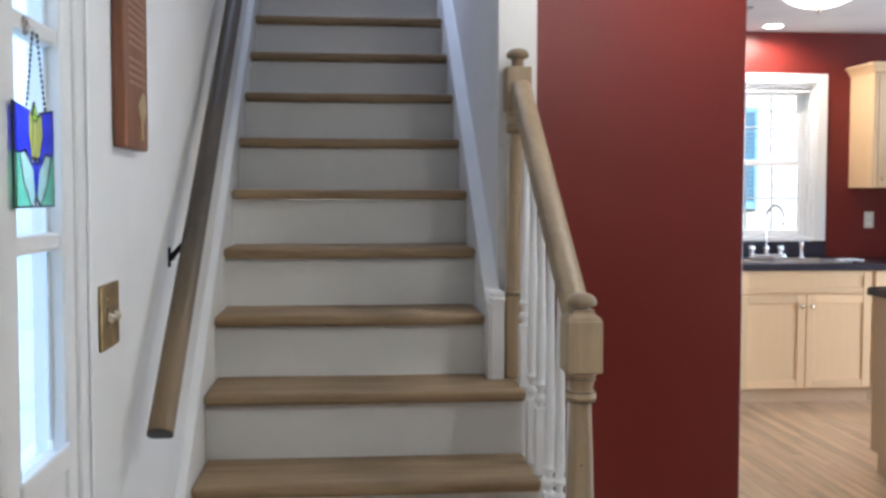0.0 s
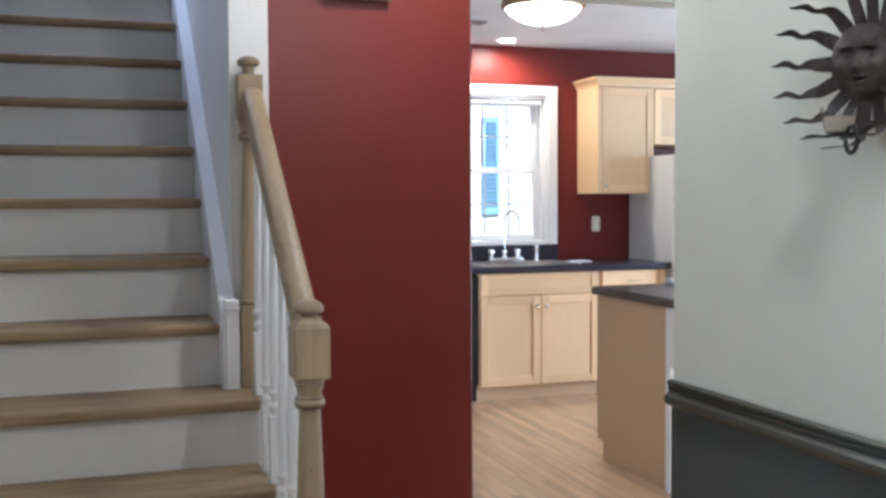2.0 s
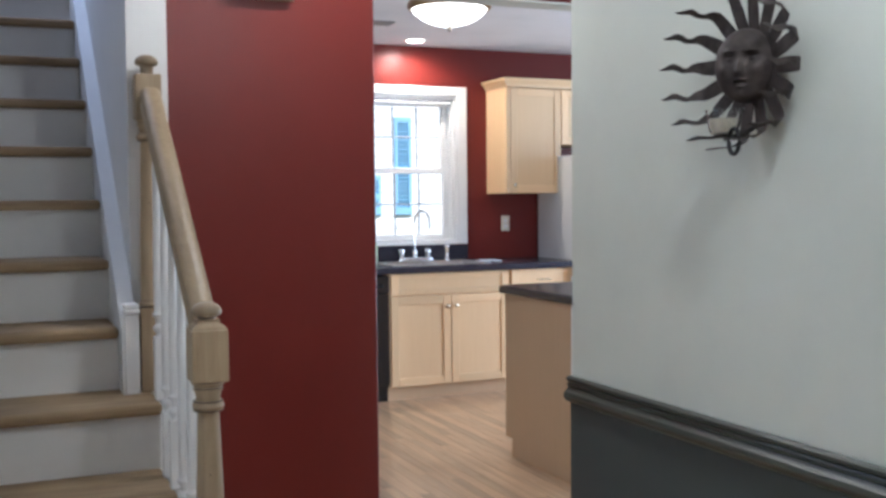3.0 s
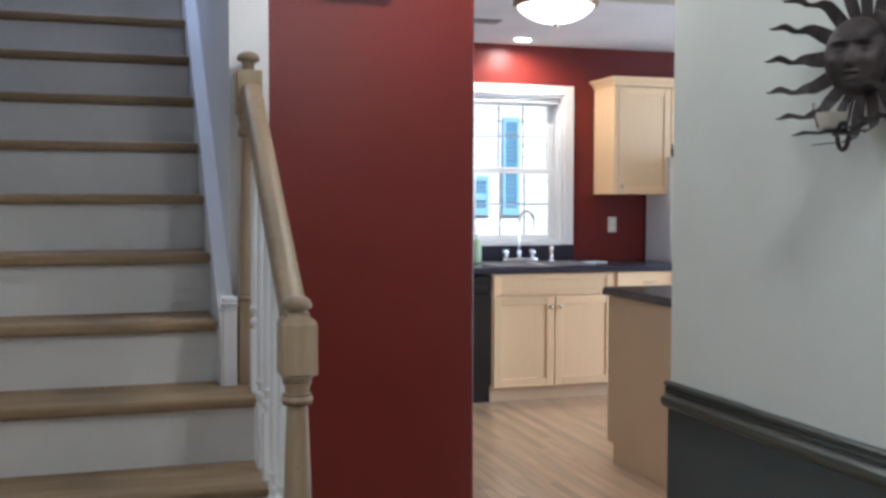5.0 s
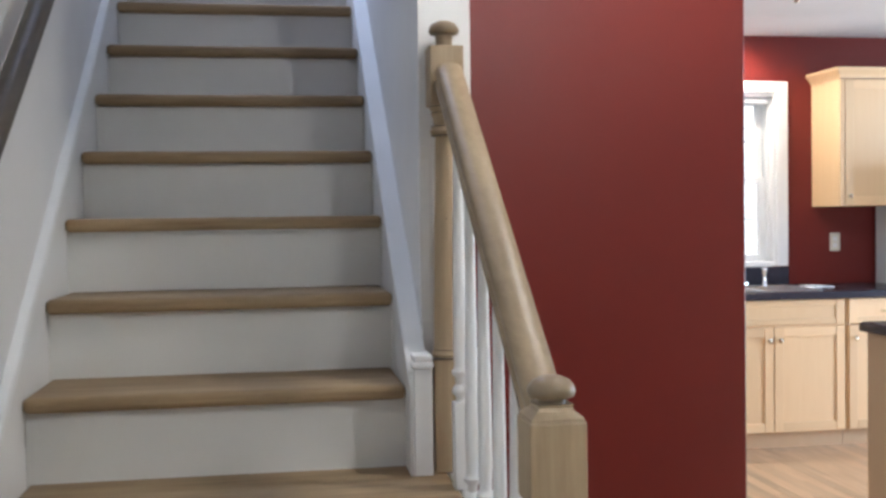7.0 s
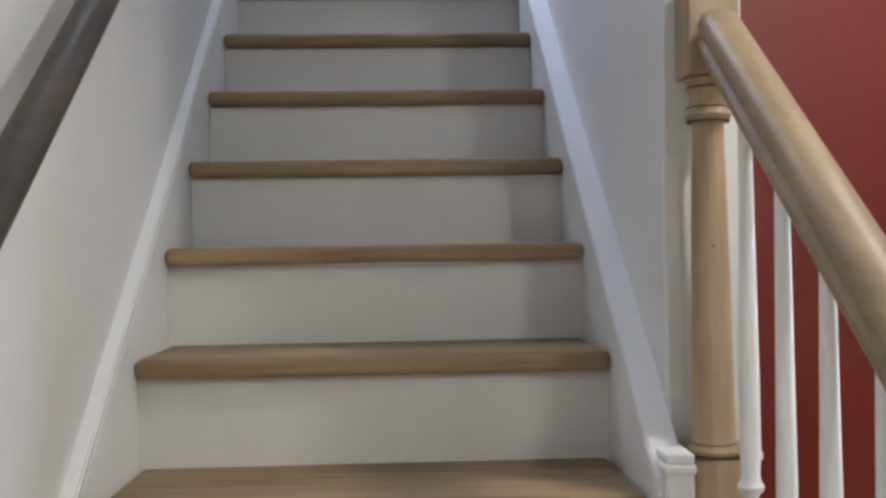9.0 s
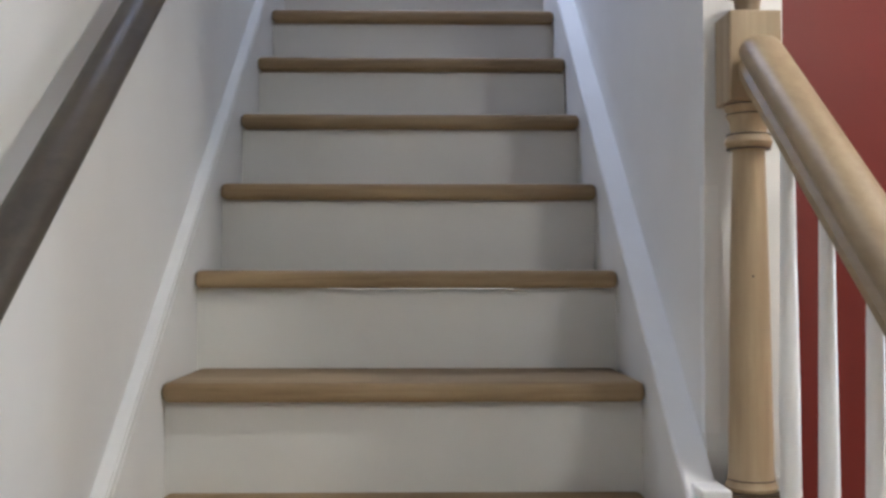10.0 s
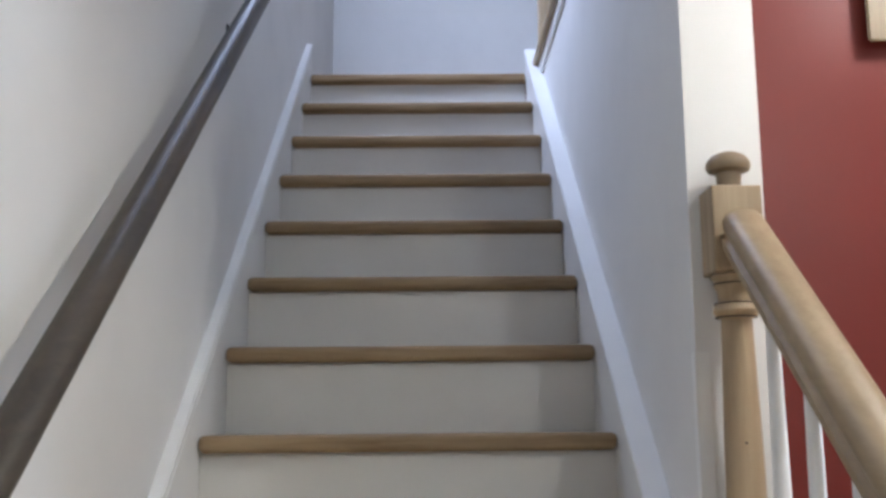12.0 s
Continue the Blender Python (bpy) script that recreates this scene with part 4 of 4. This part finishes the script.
tap = thing("faucet", "chrome gooseneck faucet with two knob handles and a side spray", "faucet", (3.32, 2.93, 0.917))
TAP_Y, TAP_Z = 2.915, 0.9168
part("deck", box(3.150, 3.412, TAP_Y - 0.030, TAP_Y + 0.030, TAP_Z, TAP_Z + 0.026, 0.008, 2), CHROME, tap, "", True)
neck = [(3.277, TAP_Y, TAP_Z + 0.026), (3.277, TAP_Y, 1.195)] + [(3.277 + 0.036 * (1 - math.cos(a)), TAP_Y - 0.055 * (1 - math.cos(a)), 1.195 + 0.085 * math.sin(a)) for a in np.linspace(0.25, math.pi, 11)] + [(3.350, TAP_Y - 0.112, 1.150)]
part("spout", sweep(circle(0.0085, 10), neck), CHROME, tap, "", True)
KNOB = [(0.021, 0.0265), (0.022, 0.034), (0.015, 0.040), (0.014, 0.048), (0.024, 0.056), (0.026, 0.070), (0.023, 0.082), (0.010, 0.088), (0.003, 0.089)]
part("spout_collar", lathe([(r * (0.95 if h < 0.05 else 0.8), TAP_Z + h * 0.95) for r, h in KNOB], 3.277, TAP_Y, 16), CHROME, tap, "", True)
for x in (3.176, 3.380):
    part("handle", lathe([(r, TAP_Z + h) for r, h in KNOB], x, TAP_Y, 16), CHROME, tap, "", True)
part("side_spray", lathe([(0.022, TAP_Z), (0.020, TAP_Z + 0.012), (0.013, TAP_Z + 0.022), (0.014, TAP_Z + 0.07), (0.021, TAP_Z + 0.085), (0.020, TAP_Z + 0.108), (0.004, TAP_Z + 0.114)], 3.53, TAP_Y, 14), CHROME, tap, "", True)

rack = thing("dish_mat", "pale wire draining rack lying beside the sink", "rack", (3.77, 2.77, 0.910))
part("frame", sweep(circle(0.005, 6), [(3.69, 2.66, 0.9155), (3.85, 2.66, 0.9155), (3.85, 2.88, 0.9155), (3.69, 2.88, 0.9155)], None, True), CHROME, rack)
for i in range(9):
    x = 3.705 + i * 0.0165
    part("wire", sweep(circle(0.003, 6), [(x, 2.662, 0.9195), (x, 2.878, 0.9195)]), CHROME, rack)
bottle = thing("soap_bottle", "pale green dish soap bottle by the window", "bottle", (2.985, 2.99, 0.910))
part("body", lathe([(0.030, 0.9105), (0.033, 0.92), (0.033, 1.03), (0.026, 1.06), (0.014, 1.08)], 2.985, 2.99, 16), solid("green_soap", (0.55, 0.70, 0.45), 0.25), bottle, "", True)
part("cap", lathe([(0.012, 1.0805), (0.012, 1.10), (0.006, 1.115)], 2.985, 2.99, 12), TRIM, bottle, "", True)

outlet = thing("wall_outlet", "ivory outlet cover on the red kitchen wall", "outlet", (4.096, SINK_Y, 1.176))
part("cover_plate", box(4.061, 4.131, SINK_Y - 0.007, SINK_Y - 0.0006, 1.118, 1.234, 0.003, 2), IVORY, outlet)
for z in (1.155, 1.197):
    part("socket", box(4.080, 4.112, SINK_Y - 0.0085, SINK_Y - 0.0072, z - 0.014, z + 0.014, 0.0005), TRIM, outlet)

# wall cabinets
UY = 2.735


def wall_cabinet(name, label, x0, x1, z0, z1):
    c = thing(name, label, "cabinet", ((x0 + x1) / 2, 2.92, z0), group="wall cabinets")
    part("body", box(x0, x1 - 0.001, UY + 0.0195, SINK_Y - 0.0006, z0, z1, 0.0015), MAPLE_Z, c)
    return c


uc = wall_cabinet("wall_cabinet", "tall maple wall cabinet with one panelled door", 3.940, 4.396, 1.402, 2.178)
shaker(3.972, 4.393, 1.406, 2.170, UY, uc, "door", (3.996, 1.462))
part("face_stile", box(3.9405, 3.9705, UY + 0.004, UY + 0.019, 1.4035, 2.174, 0.001), MAPLE_Z, uc)
oc = wall_cabinet("fridge_cabinet", "short two-door maple cabinet above the fridge", 4.397, 5.24, 1.762, 2.178)
shaker(4.401, 4.812, 1.766, 2.170, UY, oc, "door", (4.785, 1.825))
shaker(4.818, 5.235, 1.766, 2.170, UY, oc, "door", (4.845, 1.825))
crown = [(0.0, 2.1785), (0.006, 2.1785), (0.010, 2.192), (0.020, 2.206), (0.034, 2.220), (0.040, 2.228), (0.040, 2.242), (0.0, 2.242)]
molding = thing("crown_moulding", "maple crown moulding along the wall cabinets", "moulding", (4.5, UY, 2.178))
bm = bmesh.new()
rings = []
for x, y, dx, dy in ((3.940, SINK_Y - 0.001, -1, 0), (3.940, UY, -1, -1), (5.24, UY, 0, -1)):
    rings.append([bm.verts.new((x + dx * d, y + dy * d, z)) for d, z in crown])
for a, b in zip(rings, rings[1:]):
    for i in range(len(crown)):
        bm.faces.new((a[i], a[(i + 1) % len(crown)], b[(i + 1) % len(crown)], b[i]))
bm.faces.new(rings[0]), bm.faces.new(rings[-1])
part("moulding", bm, MAPLE_X, molding)

fridge = thing("fridge", "white top-freezer refrigerator with textured sides", "refrigerator", (4.74, 2.7, 0))
FX0, FX1 = 4.362, 5.12
part("cabinet_shell", box(FX0, FX1, 2.405, SINK_Y - 0.03, 0.03, 1.675, 0.008, 2), APPLIANCE, fridge)
part("freezer_door", box(FX0, FX1, 2.335, 2.399, 1.138, 1.678, 0.014, 3), APPLIANCE, fridge, "", True)
part("fridge_door", box(FX0, FX1, 2.335, 2.399, 0.10, 1.128, 0.014, 3), APPLIANCE, fridge, "", True)
part("gasket", box(FX0 + 0.01, FX1 - 0.01, 2.3992, 2.4045, 0.11, 1.665), solid("gray_gasket", (0.25, 0.25, 0.25), 0.6), fridge)
for z0, z1 in ((1.150, 1.165), (1.100, 1.116)):
    part("handle", box(FX0 + 0.10, FX0 + 0.40, 2.302, 2.3345, z0, z1, 0.006, 2), APPLIANCE, fridge, "", True)
part("grille", box(FX0 + 0.01, FX1 - 0.01, 2.36, 2.404, 0.0, 0.095), BLACK, fridge)

# ---- island ----
isl = thing("island", "maple island with dark worktop and white corbel", "kitchen island", (3.7, 0.5, 0))
IX = 2.966
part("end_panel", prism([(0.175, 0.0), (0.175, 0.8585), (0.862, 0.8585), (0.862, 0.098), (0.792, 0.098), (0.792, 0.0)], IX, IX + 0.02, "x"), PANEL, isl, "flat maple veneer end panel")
part("body", box(IX + 0.0205, 4.55, 0.20, 0.842, 0.099, 0.858), MAPLE_Z, isl)
part("toe_board", box(IX + 0.021, 4.55, 0.22, 0.785, 0.0, 0.0985), MAPLE_X, isl)
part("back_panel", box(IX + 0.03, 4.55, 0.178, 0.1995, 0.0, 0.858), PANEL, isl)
part("corner_trim", box(IX - 0.006, IX + 0.029, 0.132, 0.1745, 0.0, 0.8585, 0.003), TRIM, isl, "white corner post")
corb = [(0.1315, 0.8585), (-0.035, 0.8585), (-0.035, 0.735)] + [(-0.035 + 0.085 * math.sin(a), 0.735 - 0.10 * (1 - math.cos(a)) * 0.9) for a in np.linspace(0.2, 1.45, 7)] + [(0.062, 0.598), (0.085, 0.582), (0.1315, 0.580)]
part("corbel", prism(corb, IX - 0.004, IX + 0.034, "x", 0.002), TRIM, isl, "white curved corbel under the overhang")
ITOP = 0.902
part("worktop", box(2.950, 4.58, -0.05, 0.884, 0.8595, ITOP, 0.004, 1), COUNTER, isl, "dark laminate top with bevelled edge")
part("edge_band", box(2.9435, 2.9495, -0.0565, 0.8905, 0.861, ITOP - 0.006, 0.003), COUNTER, isl)
io = thing("island_outlet", "white outlet cover on the island corbel", "outlet", (IX - 0.01, 0.045, 0.795))
part("cover_plate", box(IX - 0.0105, IX - 0.0046, -0.010, 0.105, 0.752, 0.835, 0.002), TRIM, io)
for y in (0.025, 0.070):
    part("socket", box(IX - 0.0118, IX - 0.0107, y - 0.010, y + 0.010, 0.782, 0.806), IVORY, io)
stove = thing("cooktop", "white cooktop with coil burners set in the island", "cooktop", (3.71, 0.52, ITOP))
part("body", box(3.37, 4.07, 0.20, 0.795, ITOP + 0.0005, ITOP + 0.016, 0.005, 2), APPLIANCE, stove)
part("rear_lip", box(3.37, 4.07, 0.80, 0.872, ITOP + 0.0005, ITOP + 0.030, 0.006, 2), APPLIANCE, stove)
for x in (3.45, 3.54, 3.90, 3.99):
    part("knob", lathe([(0.021, ITOP + 0.0305), (0.020, ITOP + 0.050), (0.015, ITOP + 0.054), (0.004, ITOP + 0.055)], x, 0.838, 14), APPLIANCE, stove, "white control knob", True)
for x, y in ((3.54, 0.35), (3.90, 0.35), (3.54, 0.64), (3.90, 0.64)):
    pan = part("drip_pan", lathe([(0.004, ITOP + 0.0165), (0.085, ITOP + 0.0165), (0.096, ITOP + 0.019), (0.099, ITOP + 0.0165)], x, y, 24), CHROME, stove, "bright drip pan", True)
    part("burner", sweep(circle(0.005, 6), [(x + (0.02 + 0.0013 * i) * math.cos(i * 0.5), y + (0.02 + 0.0013 * i) * math.sin(i * 0.5), ITOP + 0.024) for i in range(50)]), BLACK_METAL, pan, "black coil")

# ---- ceiling fixtures ----
dome = thing("ceiling_light", "lit alabaster bowl ceiling light with brass rim", "ceiling light", (2.67, 0.89, CEIL))
DX, DY = 2.67, 0.89
part("bowl", lathe([(0.004, 2.248), (0.05, 2.251), (0.10, 2.263), (0.145, 2.284), (0.180, 2.312), (0.196, 2.336), (0.190, 2.336), (0.14, 2.290), (0.05, 2.257), (0.004, 2.254)], DX, DY, 40), LAMP_GLASS, dome, "glowing alabaster glass bowl", True)
part("rim", lathe([(0.194, 2.330), (0.208, 2.331), (0.217, 2.342), (0.216, 2.362), (0.204, 2.374), (0.200, 2.374), (0.209, 2.360), (0.209, 2.344), (0.198, 2.338)], DX, DY, 40, ring=True), BRASS_RIM, dome, "brass rim", True)
part("finial", lathe([(0.004, 2.222), (0.010, 2.226), (0.012, 2.234), (0.007, 2.240), (0.014, 2.247)], DX, DY, 14), NICKEL, dome, "", True)
part("stem", lathe([(0.012, 2.258), (0.012, CEIL - 0.02), (0.07, CEIL - 0.018), (0.075, CEIL - 0.0005)], DX, DY, 20), NICKEL, dome, "", True)
for i in range(3):
    a = i * math.tau / 3 + 0.5
    part("strut", sweep(circle(0.004, 6), [(DX + 0.195 * math.cos(a), DY + 0.195 * math.sin(a), 2.372), (DX + 0.02 * math.cos(a), DY + 0.02 * math.sin(a), CEIL - 0.03)]), NICKEL, dome)


def downlight(x, y, label):
    c = thing("downlight", label, "downlight", (x, y, CEIL), group="recessed downlights")
    part("trim_ring", lathe([(0.060, CEIL - 0.004), (0.085, CEIL - 0.006), (0.088, CEIL - 0.0005), (0.060, CEIL - 0.0005)], x, y, 28, ring=True), TRIM, c, "", True)
    part("lens", lathe([(0.058, CEIL - 0.003), (0.058, CEIL - 0.001)], x, y, 24), CAN_GLOW, c, "glowing lens")


downlight(3.27, 2.84, "lit recessed downlight over the sink")
downlight(1.50, -1.16, "lit recessed downlight in the hall")
vent = thing("ceiling_vent", "small gray ceiling air vent in the kitchen", "vent", (2.72, 2.2, CEIL))
part("frame", box(2.56, 2.86, 2.16, 2.27, CEIL - 0.008, CEIL - 0.0005, 0.002), solid("gray_vent", (0.30, 0.30, 0.30), 0.5), vent)
for i in range(6):
    part("slat", turned(box(2.575, 2.845, -0.008, 0.008, -0.001, 0.001), pose(0, 2.178 + i * 0.0148, CEIL - 0.011, 35, 0, 0)), STEEL, vent)
entry = thing("entry_ceiling_light", "round glass entry ceiling light, lit", "ceiling light", (1.42, -3.20, CEIL))
part("bulb", lathe([(0.012, CEIL - 0.061), (0.028, CEIL - 0.075), (0.03, CEIL - 0.095), (0.02, CEIL - 0.115), (0.004, CEIL - 0.120)], 1.42, -3.20, 16), CAN_GLOW, entry, "lit bulb", True)
part("canopy", lathe([(0.10, CEIL - 0.03), (0.11, CEIL - 0.02), (0.11, CEIL - 0.0005)], 1.42, -3.20, 28), NICKEL, entry, "", True)
part("socket", lathe([(0.016, CEIL - 0.06), (0.018, CEIL - 0.031)], 1.42, -3.20, 14), NICKEL, entry, "", True)

# ---- upper landing railing ----
up = thing("landing_railing", "oak newel and rail with white balusters on the upper landing", "railing", (0.93, 0.4, UPPER))
part("landing_cap", box(WELL_R - 0.028, WALL_R, END_Y, nose(14) + 0.02, UPPER - 0.030, UPPER + 0.004, 0.006, 2), OAK_Y, up, "oak cap on the stairwell wall")
part("fascia", box(WELL_R - 0.010, WALL_R - 0.001, END_Y, nose(14) + 0.02, UPPER - 0.0748, UPPER - 0.0305), TRIM, up)
part("post", box(0.888, 0.972, nose(14) - 0.075, nose(14) + 0.005, UPPER + 0.0045, UPPER + 1.05, 0.003, 2), OAK_Z, up)
part("handrail", sweep(RAIL_S, [(0.93, nose(14) - 0.076, UPPER + 0.92), (0.93, -1.19, UPPER + 0.92)]), OAK_Y, up, "", True)
for i in range(17):
    bm = baluster_mesh(0.885)
    bmesh.ops.translate(bm, verts=bm.verts, vec=(0.93, nose(14) - 0.16 - i * 0.125, UPPER + 0.0045))
    part("baluster", bm, TRIM, up, "", True)

# ---- floorboards ----
rnd = random.Random(5)
W = 0.058
x = 1.56
boards = {}
while x < 4.1:
    y = -1.3 - rnd.random() * 0.8
    while y < 2.9:
        length = rnd.choice((0.6, 0.85, 1.1, 1.4))
        if length not in boards:
            me = bpy.data.meshes.new("floorboard")
            bm = box(0.0004, W - 0.0004, 0.0005, length - 0.0005, -0.0118, 0.0, 0.0008)
            bm.to_mesh(me)
            bm.free()
            me.materials.append(FLOOR_OAK)
            boards[length] = me
        ob = new("floorboard", boards[length])
        ob.parent = floor
        ob.location = (x, y, -0.0002 * rnd.random())
        y += length
    x += W
